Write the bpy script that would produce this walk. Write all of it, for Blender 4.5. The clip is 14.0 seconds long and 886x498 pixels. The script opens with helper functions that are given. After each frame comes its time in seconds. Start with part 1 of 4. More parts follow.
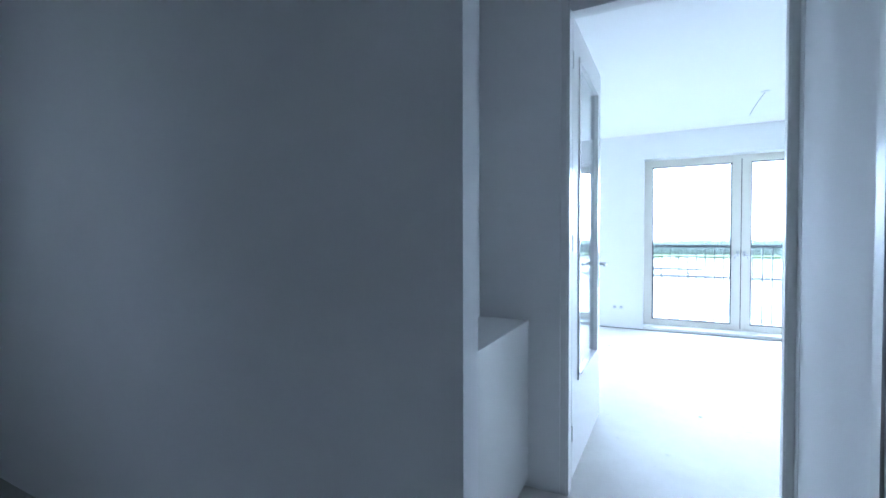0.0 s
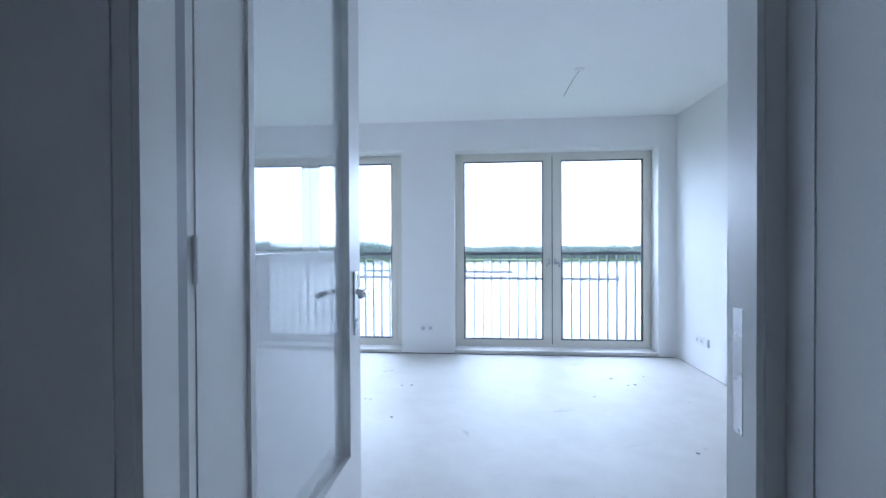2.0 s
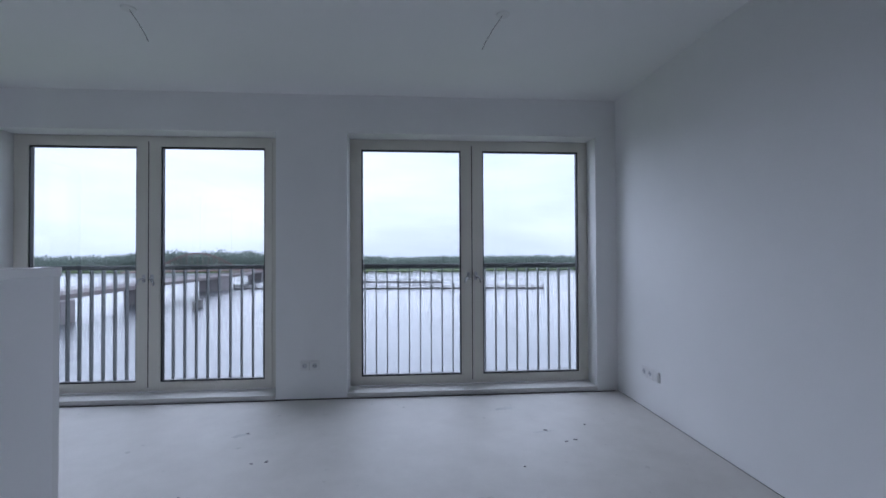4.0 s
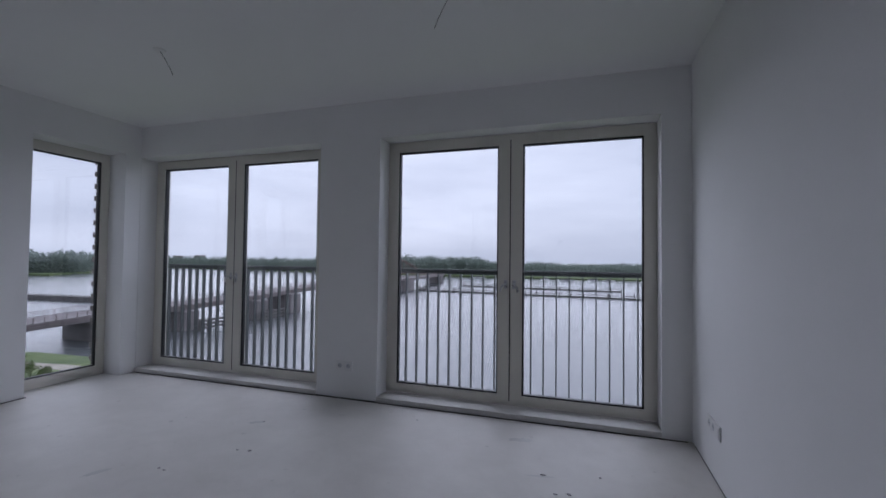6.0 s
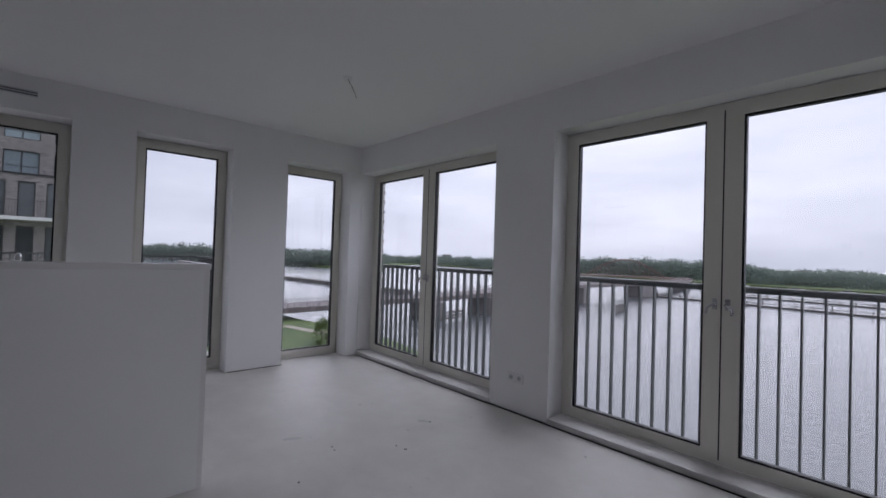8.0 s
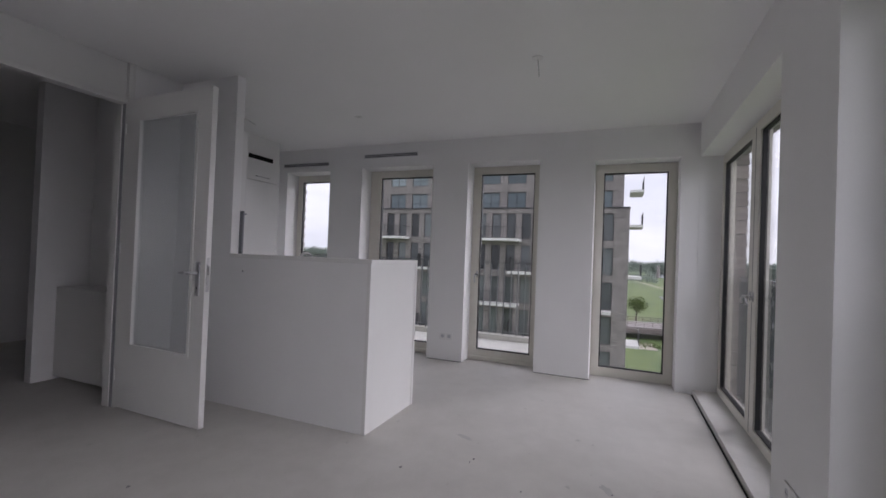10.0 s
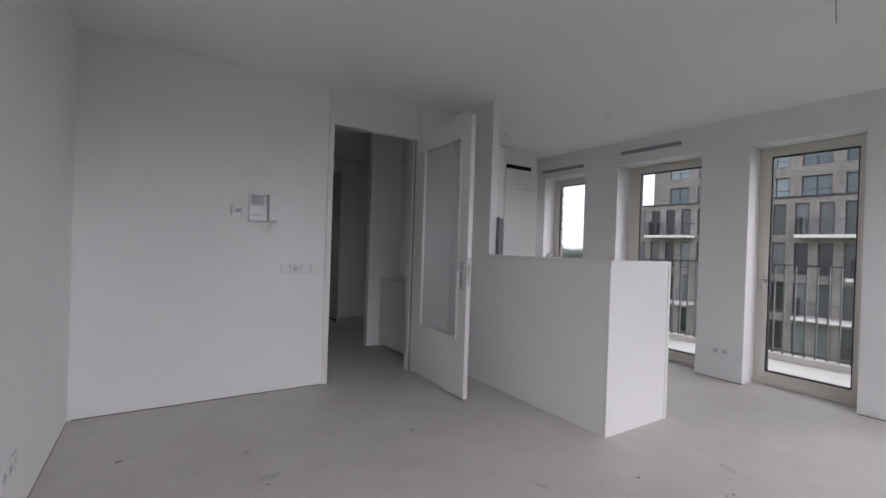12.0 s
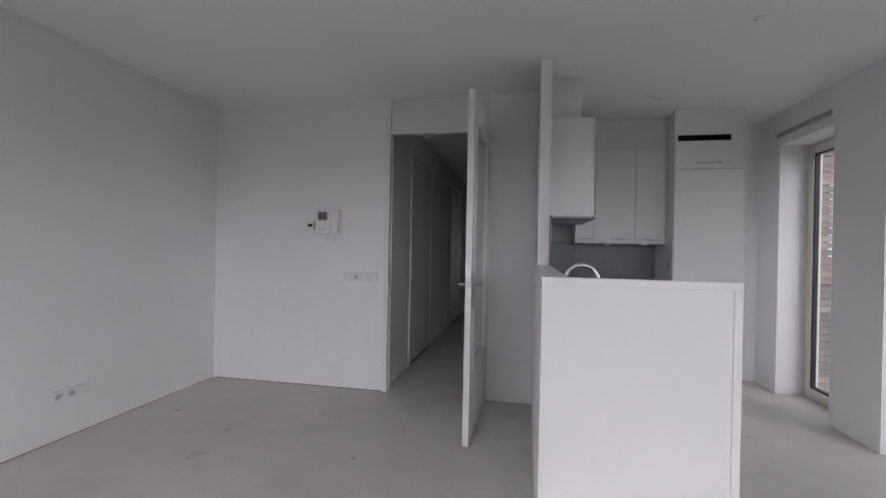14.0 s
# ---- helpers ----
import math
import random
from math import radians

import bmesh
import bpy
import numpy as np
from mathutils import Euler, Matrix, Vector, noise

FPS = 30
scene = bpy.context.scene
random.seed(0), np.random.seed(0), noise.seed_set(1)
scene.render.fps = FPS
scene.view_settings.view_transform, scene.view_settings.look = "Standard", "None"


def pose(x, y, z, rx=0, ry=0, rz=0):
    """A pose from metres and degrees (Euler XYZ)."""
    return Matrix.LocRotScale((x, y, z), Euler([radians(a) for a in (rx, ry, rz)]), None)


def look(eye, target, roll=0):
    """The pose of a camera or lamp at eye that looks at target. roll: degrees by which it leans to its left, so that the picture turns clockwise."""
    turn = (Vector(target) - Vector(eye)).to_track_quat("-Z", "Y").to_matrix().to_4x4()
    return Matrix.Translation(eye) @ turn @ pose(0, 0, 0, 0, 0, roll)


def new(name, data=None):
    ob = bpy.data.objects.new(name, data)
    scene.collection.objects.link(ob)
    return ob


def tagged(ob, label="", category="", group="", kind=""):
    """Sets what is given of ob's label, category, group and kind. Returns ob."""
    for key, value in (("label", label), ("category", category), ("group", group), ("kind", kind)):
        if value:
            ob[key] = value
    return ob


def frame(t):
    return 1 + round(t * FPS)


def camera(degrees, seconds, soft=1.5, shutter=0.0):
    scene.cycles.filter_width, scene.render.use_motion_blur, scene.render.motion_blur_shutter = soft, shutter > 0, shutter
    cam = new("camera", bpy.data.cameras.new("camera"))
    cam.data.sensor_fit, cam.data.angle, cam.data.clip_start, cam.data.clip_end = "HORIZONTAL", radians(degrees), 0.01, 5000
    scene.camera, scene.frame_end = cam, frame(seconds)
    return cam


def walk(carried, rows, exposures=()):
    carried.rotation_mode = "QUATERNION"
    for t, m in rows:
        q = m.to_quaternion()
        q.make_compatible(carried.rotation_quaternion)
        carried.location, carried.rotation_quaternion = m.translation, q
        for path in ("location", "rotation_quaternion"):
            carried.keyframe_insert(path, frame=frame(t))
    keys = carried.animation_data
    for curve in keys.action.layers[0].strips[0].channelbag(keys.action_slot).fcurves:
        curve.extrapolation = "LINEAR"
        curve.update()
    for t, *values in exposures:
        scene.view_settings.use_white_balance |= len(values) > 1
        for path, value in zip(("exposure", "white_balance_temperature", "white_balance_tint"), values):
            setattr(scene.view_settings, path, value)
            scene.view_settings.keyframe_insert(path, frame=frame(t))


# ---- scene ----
cam = camera(91.3, 14.0, soft=1.6)
PATH = [
    (0.0, look((-2.184, -6.345, 1.222), (-3.081, -4.558, 1.177), -0.15)),
    (0.5, look((-2.239, -6.03, 1.2), (-2.825, -4.118, 1.179), -0.4)),
    (1.0, look((-2.197, -5.635, 1.187), (-2.758, -3.715, 1.184), -0.3)),
    (1.5, pose(-2.158, -5.243, 1.221, 89.13, 0.10, 12.44)),
    (2.0, pose(-2.105, -4.819, 1.223, 89.48, 0.25, 4.80)),
    (2.5, pose(-2.031, -4.415, 1.215, 89.85, 0.07, 0.27)),
    (3.0, pose(-2.017, -4.118, 1.241, 90.11, 0.02, -7.01)),
    (5.5, look((-1.044, -3.422, 1.189), (-1.402, -1.456, 1.253), 0.1)),
    (6.0, look((-0.68, -3.337, 1.218), (-1.308, -1.439, 1.272), 0.7)),
    (6.5, look((-0.497, -3.312, 1.256), (-1.377, -1.517, 1.309), 1.2)),
    (7.0, look((-0.443, -3.311, 1.274), (-1.423, -1.568, 1.323), 1.5)),
    (9.5, look((-0.436, -1.16, 1.248), (-2.424, -1.379, 1.276), 2.0)),
    (10.0, look((-0.461, -0.656, 1.241), (-2.314, -1.409, 1.268), 2.2)),
    (10.5, look((-0.44, -0.463, 1.231), (-2.019, -1.69, 1.236), 2.3)),
    (11.0, look((-0.424, -0.422, 1.212), (-1.666, -1.989, 1.208), 2.2)),
    (11.5, look((-0.436, -0.396, 1.228), (-1.564, -2.048, 1.216), 2.2)),
    (12.0, look((-0.484, -0.398, 1.244), (-1.573, -2.075, 1.233), 1.9)),
    (12.5, look((-0.86, -0.445, 1.201), (-1.871, -2.171, 1.176), 1.3)),
    (13.0, look((-1.485, -0.48, 1.251), (-2.205, -2.346, 1.233), 1.2)),
    (13.5, look((-2.219, -0.51, 1.285), (-2.386, -2.503, 1.278), 1.1)),
    (14.0, look((-2.94, -0.444, 1.297), (-2.561, -2.408, 1.29), 1.1)),
]
EXPOSURES = [
    (0.0, 3.07, 4700, 9), (0.5, 2.99, 4700, 9), (1.0, 2.79, 4650, 9), (1.5, 2.37, 4700, 11), (2.0, 1.92, 4800, 13), (2.5, 1.39, 4900, 14), (3.0, 0.97, 4950, 16), (4.2, 0.32, 5250, 19),
    (5.5, -0.16, 5450, 22), (7.0, -0.06, 5700, 23), (9.5, 0.30, 6100, 25), (10.5, 0.63, 6250, 24),
    (11.5, 0.83, 6250, 23), (14.0, 0.90, 6250, 23),
]
walk(cam, PATH, EXPOSURES)

# ---- sky and daylight: overcast ----
world = bpy.data.worlds.new("overcast_sky")
scene.world = world
world.use_nodes = True
wn, wl = world.node_tree.nodes, world.node_tree.links
wn.clear()
w_out = wn.new("ShaderNodeOutputWorld")
w_bg = wn.new("ShaderNodeBackground")
sky = wn.new("ShaderNodeTexSky")
sky.sky_type = "NISHITA"
sky.sun_disc = False
sky.sun_elevation = radians(40)
sky.sun_rotation = radians(-25)
sky.dust_density = 4.0
w_hsv = wn.new("ShaderNodeHueSaturation")
w_hsv.inputs["Saturation"].default_value = 0.35
w_hsv.inputs["Value"].default_value = 0.12
w_co = wn.new("ShaderNodeTexCoord")
w_map = wn.new("ShaderNodeMapping")
w_map.inputs["Scale"].default_value = (1.0, 1.0, 4.5)
w_noise = wn.new("ShaderNodeTexNoise")
w_noise.inputs["Scale"].default_value = 2.2
w_noise.inputs["Detail"].default_value = 5.0
w_ramp = wn.new("ShaderNodeValToRGB")
w_ramp.color_ramp.elements[0].position = 0.32
w_ramp.color_ramp.elements[0].color = (0.70, 0.73, 0.775, 1)
w_ramp.color_ramp.elements[1].position = 0.68
w_ramp.color_ramp.elements[1].color = (0.985, 1.0, 1.018, 1)
w_mix = wn.new("ShaderNodeMix")
w_mix.data_type = "RGBA"
w_mix.inputs["Factor"].default_value = 0.85
wl.new(w_co.outputs["Generated"], w_map.inputs["Vector"])
wl.new(w_map.outputs["Vector"], w_noise.inputs["Vector"])
wl.new(w_noise.outputs["Fac"], w_ramp.inputs["Fac"])
wl.new(sky.outputs["Color"], w_hsv.inputs["Color"])
wl.new(w_hsv.outputs["Color"], w_mix.inputs["A"])
wl.new(w_ramp.outputs["Color"], w_mix.inputs["B"])
wl.new(w_mix.outputs["Result"], w_bg.inputs["Color"])
w_bg.inputs["Strength"].default_value = 0.95
wl.new(w_bg.outputs["Background"], w_out.inputs["Surface"])

sun = bpy.data.lights.new("sun", "SUN")
sun.energy = 3.4
sun.angle = radians(130)
sun.color = (1.0, 0.98, 0.96)
sun_ob = new("sun", sun)
sun_ob.matrix_world = look((0, 0, 0), (0.22, -1.0, -0.05))

# ---- materials ----


def tex_coord(nt, scale=(1, 1, 1)):
    co = nt.nodes.new("ShaderNodeTexCoord")
    mp = nt.nodes.new("ShaderNodeMapping")
    mp.inputs["Scale"].default_value = scale
    nt.links.new(co.outputs["Object"], mp.inputs["Vector"])
    return mp.outputs["Vector"]


def noise_node(nt, vec, scale, detail=4.0, rough=0.55):
    n = nt.nodes.new("ShaderNodeTexNoise")
    n.inputs["Scale"].default_value = scale
    n.inputs["Detail"].default_value = detail
    n.inputs["Roughness"].default_value = rough
    nt.links.new(vec, n.inputs["Vector"])
    return n.outputs["Fac"]


def ramp_node(nt, fac, p0, c0, p1, c1):
    r = nt.nodes.new("ShaderNodeValToRGB")
    r.color_ramp.elements[0].position, r.color_ramp.elements[1].position = p0, p1
    r.color_ramp.elements[0].color, r.color_ramp.elements[1].color = (*c0, 1), (*c1, 1)
    nt.links.new(fac, r.inputs["Fac"])
    return r.outputs["Color"]


def mix_node(nt, fac, a, b, blend="MIX"):
    m = nt.nodes.new("ShaderNodeMix")
    m.data_type, m.blend_type = "RGBA", blend
    for key, v in (("Factor", fac), ("A", a), ("B", b)):
        if isinstance(v, (int, float)):
            m.inputs[key].default_value = v
        elif isinstance(v, tuple):
            m.inputs[key].default_value = (*v, 1)
        else:
            nt.links.new(v, m.inputs[key])
    return m.outputs["Result"]


def bump_node(nt, fac, strength, dist):
    b = nt.nodes.new("ShaderNodeBump")
    b.inputs["Strength"].default_value = strength
    b.inputs["Distance"].default_value = dist
    nt.links.new(fac, b.inputs["Height"])
    return b.outputs["Normal"]


def surface(name, c0, c1, scale=6.0, rough=0.6, metal=0.0, fine=90.0, bump=0.15, depth=0.002, spec=0.5, stretch=(1, 1, 1), grain=0.10):
    """A painted, plastered or metal surface: two scales of variation and a fine relief."""
    m = bpy.data.materials.new(name)
    m.use_nodes = True
    nt = m.node_tree
    p = nt.nodes["Principled BSDF"]
    v = tex_coord(nt, stretch)
    big = noise_node(nt, v, scale, 5)
    small = noise_node(nt, v, fine, 3)
    col = ramp_node(nt, big, 0.3, c0, 0.7, c1)
    col = mix_node(nt, grain, col, ramp_node(nt, small, 0.3, (0.55, 0.55, 0.55), 0.7, (1, 1, 1)), "MULTIPLY")
    nt.links.new(col, p.inputs["Base Color"])
    rr = nt.nodes.new("ShaderNodeMapRange")
    rr.inputs["To Min"].default_value = max(0.02, rough - 0.07)
    rr.inputs["To Max"].default_value = min(1.0, rough + 0.07)
    nt.links.new(big, rr.inputs["Value"])
    nt.links.new(rr.outputs["Result"], p.inputs["Roughness"])
    p.inputs["Metallic"].default_value = metal
    p.inputs["Specular IOR Level"].default_value = spec
    if bump:
        nt.links.new(bump_node(nt, small, bump, depth), p.inputs["Normal"])
    return m


def glass_material(name, tint=(1, 1, 1), ior=1.5):
    m = bpy.data.materials.new(name)
    m.use_nodes = True
    nt = m.node_tree
    nt.nodes.clear()
    out = nt.nodes.new("ShaderNodeOutputMaterial")
    fr = nt.nodes.new("ShaderNodeFresnel")
    fr.inputs["IOR"].default_value = ior
    tr = nt.nodes.new("ShaderNodeBsdfTransparent")
    tr.inputs["Color"].default_value = (*tint, 1)
    gl = nt.nodes.new("ShaderNodeBsdfGlossy")
    gl.inputs["Roughness"].default_value = 0.0
    mx = nt.nodes.new("ShaderNodeMixShader")
    nt.links.new(fr.outputs["Fac"], mx.inputs[0])
    nt.links.new(tr.outputs["BSDF"], mx.inputs[1])
    nt.links.new(gl.outputs["BSDF"], mx.inputs[2])
    nt.links.new(mx.outputs["Shader"], out.inputs["Surface"])
    return m


M_WALL = surface("white_wall_paint", (0.84, 0.84, 0.834), (0.87, 0.87, 0.864), 1.6, 0.75, fine=160, bump=0.25, depth=0.0012, spec=0.3, grain=0.03)
M_CEIL = surface("white_ceiling_spray", (0.87, 0.87, 0.866), (0.895, 0.895, 0.892), 1.2, 0.85, fine=220, bump=0.35, depth=0.0015, spec=0.2, grain=0.03)
M_DOOR = surface("white_satin_lacquer", (0.78, 0.78, 0.76), (0.81, 0.81, 0.79), 2.5, 0.32, fine=60, bump=0.04, depth=0.0006, grain=0.012)
M_FRAME = surface("cream_painted_timber", (0.70, 0.68, 0.61), (0.75, 0.73, 0.66), 3.0, 0.38, fine=70, bump=0.06, depth=0.0008, stretch=(1, 1, 0.25), grain=0.03)
M_SILL = surface("pale_stone_sill", (0.62, 0.61, 0.58), (0.70, 0.69, 0.66), 8.0, 0.5, fine=120, bump=0.1, depth=0.0008)
M_GASKET = surface("black_rubber", (0.012, 0.012, 0.013), (0.02, 0.02, 0.02), 10, 0.6)
M_STEEL = surface("brushed_steel", (0.55, 0.55, 0.56), (0.62, 0.62, 0.63), 14, 0.28, metal=1.0, bump=0.03, depth=0.0004)
M_CHROME = surface("polished_chrome", (0.72, 0.72, 0.73), (0.76, 0.76, 0.77), 5, 0.08, metal=1.0, bump=0.0)
M_RAIL = surface("grey_green_coated_steel", (0.055, 0.063, 0.064), (0.08, 0.089, 0.09), 9, 0.45, bump=0.06, depth=0.0006)
M_PLASTIC = surface("white_plastic", (0.78, 0.78, 0.77), (0.82, 0.82, 0.81), 4, 0.35, bump=0.03, depth=0.0005, grain=0.012)
M_GREYPL = surface("grey_plastic", (0.30, 0.31, 0.33), (0.36, 0.37, 0.39), 6, 0.4, bump=0.03, depth=0.0005)
M_SCREEN = surface("dark_display", (0.02, 0.025, 0.028), (0.03, 0.035, 0.04), 6, 0.12, bump=0.0)
M_DARK = surface("dark_gap", (0.008, 0.008, 0.008), (0.015, 0.015, 0.015), 8, 0.9)
M_KITCHEN = surface("white_kitchen_laminate", (0.76, 0.76, 0.75), (0.80, 0.80, 0.785), 2, 0.3, bump=0.03, depth=0.0004, grain=0.012)
M_SPLASH = surface("grey_backsplash", (0.17, 0.185, 0.21), (0.21, 0.225, 0.25), 5, 0.3, bump=0.04, depth=0.0005)
M_WORKTOP = surface("grey_worktop", (0.30, 0.30, 0.31), (0.38, 0.38, 0.38), 30, 0.35, fine=200, bump=0.05, depth=0.0004)
M_CABLE = surface("grey_cable", (0.25, 0.24, 0.24), (0.32, 0.31, 0.31), 9, 0.5)
M_CONCRETE = surface("light_balcony_concrete", (0.58, 0.57, 0.53), (0.70, 0.69, 0.64), 1.8, 0.8, fine=60, bump=0.2, depth=0.002)
M_BRIDGE = surface("weathered_bridge_concrete", (0.19, 0.168, 0.165), (0.31, 0.28, 0.275), 0.15, 0.85, fine=3, bump=0.4, depth=0.05)
M_TIMBER = surface("weathered_grey_timber", (0.10, 0.09, 0.085), (0.19, 0.18, 0.17), 0.5, 0.85, fine=6, bump=0.3, depth=0.03)
M_RUST = surface("red_brown_bridge_paint", (0.16, 0.125, 0.12), (0.25, 0.20, 0.19), 0.3, 0.6, fine=5, bump=0.1, depth=0.01)
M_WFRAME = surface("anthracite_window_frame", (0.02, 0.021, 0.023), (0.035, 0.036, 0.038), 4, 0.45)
M_DECK = surface("white_balcony_edge", (0.62, 0.62, 0.60), (0.74, 0.74, 0.72), 0.8, 0.6, fine=30, bump=0.05)
M_BARK = surface("tree_bark", (0.06, 0.045, 0.035), (0.12, 0.09, 0.07), 3, 0.9, fine=20, bump=0.6, depth=0.02)
M_GLASS = glass_material("window_glass", (0.97, 0.985, 0.98))
M_DGLASS = glass_material("door_glass", (0.97, 0.98, 0.98), 1.6)


def satin(m, amount):
    """Milk a clear pane a little: part of the light is scattered."""
    nt = m.node_tree
    clear = [n for n in nt.nodes if n.type == "BSDF_TRANSPARENT"][0]
    top = [n for n in nt.nodes if n.type == "MIX_SHADER"][0]
    tl = nt.nodes.new("ShaderNodeBsdfTranslucent")
    tl.inputs["Color"].default_value = (0.80, 0.85, 0.87, 1)
    df = nt.nodes.new("ShaderNodeBsdfDiffuse")
    df.inputs["Color"].default_value = (0.78, 0.83, 0.85, 1)
    half = nt.nodes.new("ShaderNodeMixShader")
    half.inputs[0].default_value = 0.6
    nt.links.new(tl.outputs["BSDF"], half.inputs[1])
    nt.links.new(df.outputs["BSDF"], half.inputs[2])
    mx = nt.nodes.new("ShaderNodeMixShader")
    mx.inputs[0].default_value = amount
    nt.links.new(clear.outputs["BSDF"], mx.inputs[1])
    nt.links.new(half.outputs["Shader"], mx.inputs[2])
    nt.links.new(mx.outputs["Shader"], top.inputs[1])


satin(M_DGLASS, 0.2)
M_CASE = surface("light_grey_plastic", (0.52, 0.53, 0.56), (0.58, 0.59, 0.62), 6, 0.4, bump=0.03, depth=0.0005)
M_DISPLAY = surface("blue_grey_display", (0.10, 0.115, 0.14), (0.15, 0.17, 0.20), 6, 0.15, bump=0.0)


def pane_dark(name, lo, hi):
    m = surface(name, (0.035, 0.045, 0.05), (0.10, 0.115, 0.12), 0.25, 0.06, fine=1.5, bump=0.0)
    nt = m.node_tree
    p = nt.nodes["Principled BSDF"]
    info = nt.nodes.new("ShaderNodeObjectInfo")
    c = ramp_node(nt, info.outputs["Random"], 0.1, lo, 0.95, hi)
    nt.links.new(c, p.inputs["Base Color"])
    return m


M_PANE = pane_dark("reflective_dark_pane", (0.018, 0.022, 0.024), (0.16, 0.18, 0.185))
# Pale blue base colour stands in for the sky mirrored in these panes.
M_PANE_UP = pane_dark("sky_tinted_blue_grey_pane", (0.07, 0.10, 0.115), (0.27, 0.33, 0.35))


def floor_material():
    m = bpy.data.materials.new("anhydrite_screed_floor")
    m.use_nodes = True
    nt = m.node_tree
    p = nt.nodes["Principled BSDF"]
    v = tex_coord(nt)
    big = noise_node(nt, v, 0.9, 6, 0.6)
    mid = noise_node(nt, v, 5.0, 6, 0.65)
    fine = noise_node(nt, v, 140, 3)
    col = ramp_node(nt, big, 0.3, (0.59, 0.57, 0.535), 0.72, (0.69, 0.672, 0.635))
    col = mix_node(nt, 0.5, col, ramp_node(nt, mid, 0.3, (0.82, 0.82, 0.81), 0.62, (1, 1, 1)), "MULTIPLY")
    spots = ramp_node(nt, noise_node(nt, v, 11, 3, 0.5), 0.70, (0, 0, 0), 0.76, (1, 1, 1))
    col = mix_node(nt, mix_node(nt, 0.55, (0, 0, 0), spots), col, (0.36, 0.35, 0.33))
    col = mix_node(nt, 0.12, col, ramp_node(nt, fine, 0.3, (0.5, 0.5, 0.5), 0.7, (1, 1, 1)), "MULTIPLY")
    nt.links.new(col, p.inputs["Base Color"])
    rr = nt.nodes.new("ShaderNodeMapRange")
    rr.inputs["To Min"].default_value, rr.inputs["To Max"].default_value = 0.42, 0.7
    nt.links.new(mid, rr.inputs["Value"])
    nt.links.new(rr.outputs["Result"], p.inputs["Roughness"])
    nt.links.new(bump_node(nt, mid, 0.12, 0.004), p.inputs["Normal"])
    return m


M_FLOOR = floor_material()


def brick_facade():
    m = bpy.data.materials.new("grey_brown_brickwork")
    m.use_nodes = True
    nt = m.node_tree
    p = nt.nodes["Principled BSDF"]
    co = nt.nodes.new("ShaderNodeTexCoord")
    sep = nt.nodes.new("ShaderNodeSeparateXYZ")
    add = nt.nodes.new("ShaderNodeMath")
    comb = nt.nodes.new("ShaderNodeCombineXYZ")
    nt.links.new(co.outputs["Object"], sep.inputs[0])
    nt.links.new(sep.outputs["X"], add.inputs[0])
    nt.links.new(sep.outputs["Y"], add.inputs[1])
    nt.links.new(add.outputs[0], comb.inputs["X"])
    nt.links.new(sep.outputs["Z"], comb.inputs["Y"])
    b = nt.nodes.new("ShaderNodeTexBrick")
    b.inputs["Scale"].default_value = 1.0
    b.inputs["Brick Width"].default_value = 0.24
    b.inputs["Row Height"].default_value = 0.066
    b.inputs["Mortar Size"].default_value = 0.006
    b.inputs["Color1"].default_value = (0.155, 0.14, 0.135, 1)
    b.inputs["Color2"].default_value = (0.33, 0.305, 0.295, 1)
    b.inputs["Mortar"].default_value = (0.20, 0.195, 0.19, 1)
    nt.links.new(comb.outputs[0], b.inputs["Vector"])
    v = tex_coord(nt)
    col = mix_node(nt, 0.5, b.outputs["Color"], ramp_node(nt, noise_node(nt, v, 0.8, 4), 0.3, (0.7, 0.7, 0.7), 0.7, (1.1, 1.08, 1.05)), "MULTIPLY")
    nt.links.new(col, p.inputs["Base Color"])
    p.inputs["Roughness"].default_value = 0.85
    nt.links.new(bump_node(nt, b.outputs["Fac"], -0.4, 0.01), p.inputs["Normal"])
    return m


def brick_piece():
    m = surface("grey_brick", (0.20, 0.18, 0.17), (0.34, 0.31, 0.29), 14, 0.85, fine=90, bump=0.5, depth=0.003)
    nt = m.node_tree
    p = nt.nodes["Principled BSDF"]
    info = nt.nodes.new("ShaderNodeObjectInfo")
    old = p.inputs["Base Color"].links[0].from_socket
    tone = ramp_node(nt, info.outputs["Random"], 0.0, (0.62, 0.6, 0.58), 1.0, (1.15, 1.1, 1.08))
    nt.links.new(mix_node(nt, 1.0, old, tone, "MULTIPLY"), p.inputs["Base Color"])
    return m


M_FACADE = brick_facade()
M_BRICK = brick_piece()


def grass_material():
    m = surface("mown_grass", (0.045, 0.085, 0.022), (0.15, 0.195, 0.062), 0.1, 0.9, fine=1.2, bump=0.5, depth=0.08)
    return m


def water_material():
    m = bpy.data.materials.new("grey_river_water")
    m.use_nodes = True
    nt = m.node_tree
    p = nt.nodes["Principled BSDF"]
    v = tex_coord(nt, (1, 2.2, 1))
    p.inputs["Base Color"].default_value = (0.12, 0.13, 0.135, 1)
    p.inputs["Roughness"].default_value = 0.12
    p.inputs["IOR"].default_value = 1.33
    n1 = noise_node(nt, v, 0.9, 5, 0.6)
    nt.links.new(bump_node(nt, n1, 0.5, 0.35), p.inputs["Normal"])
    return m


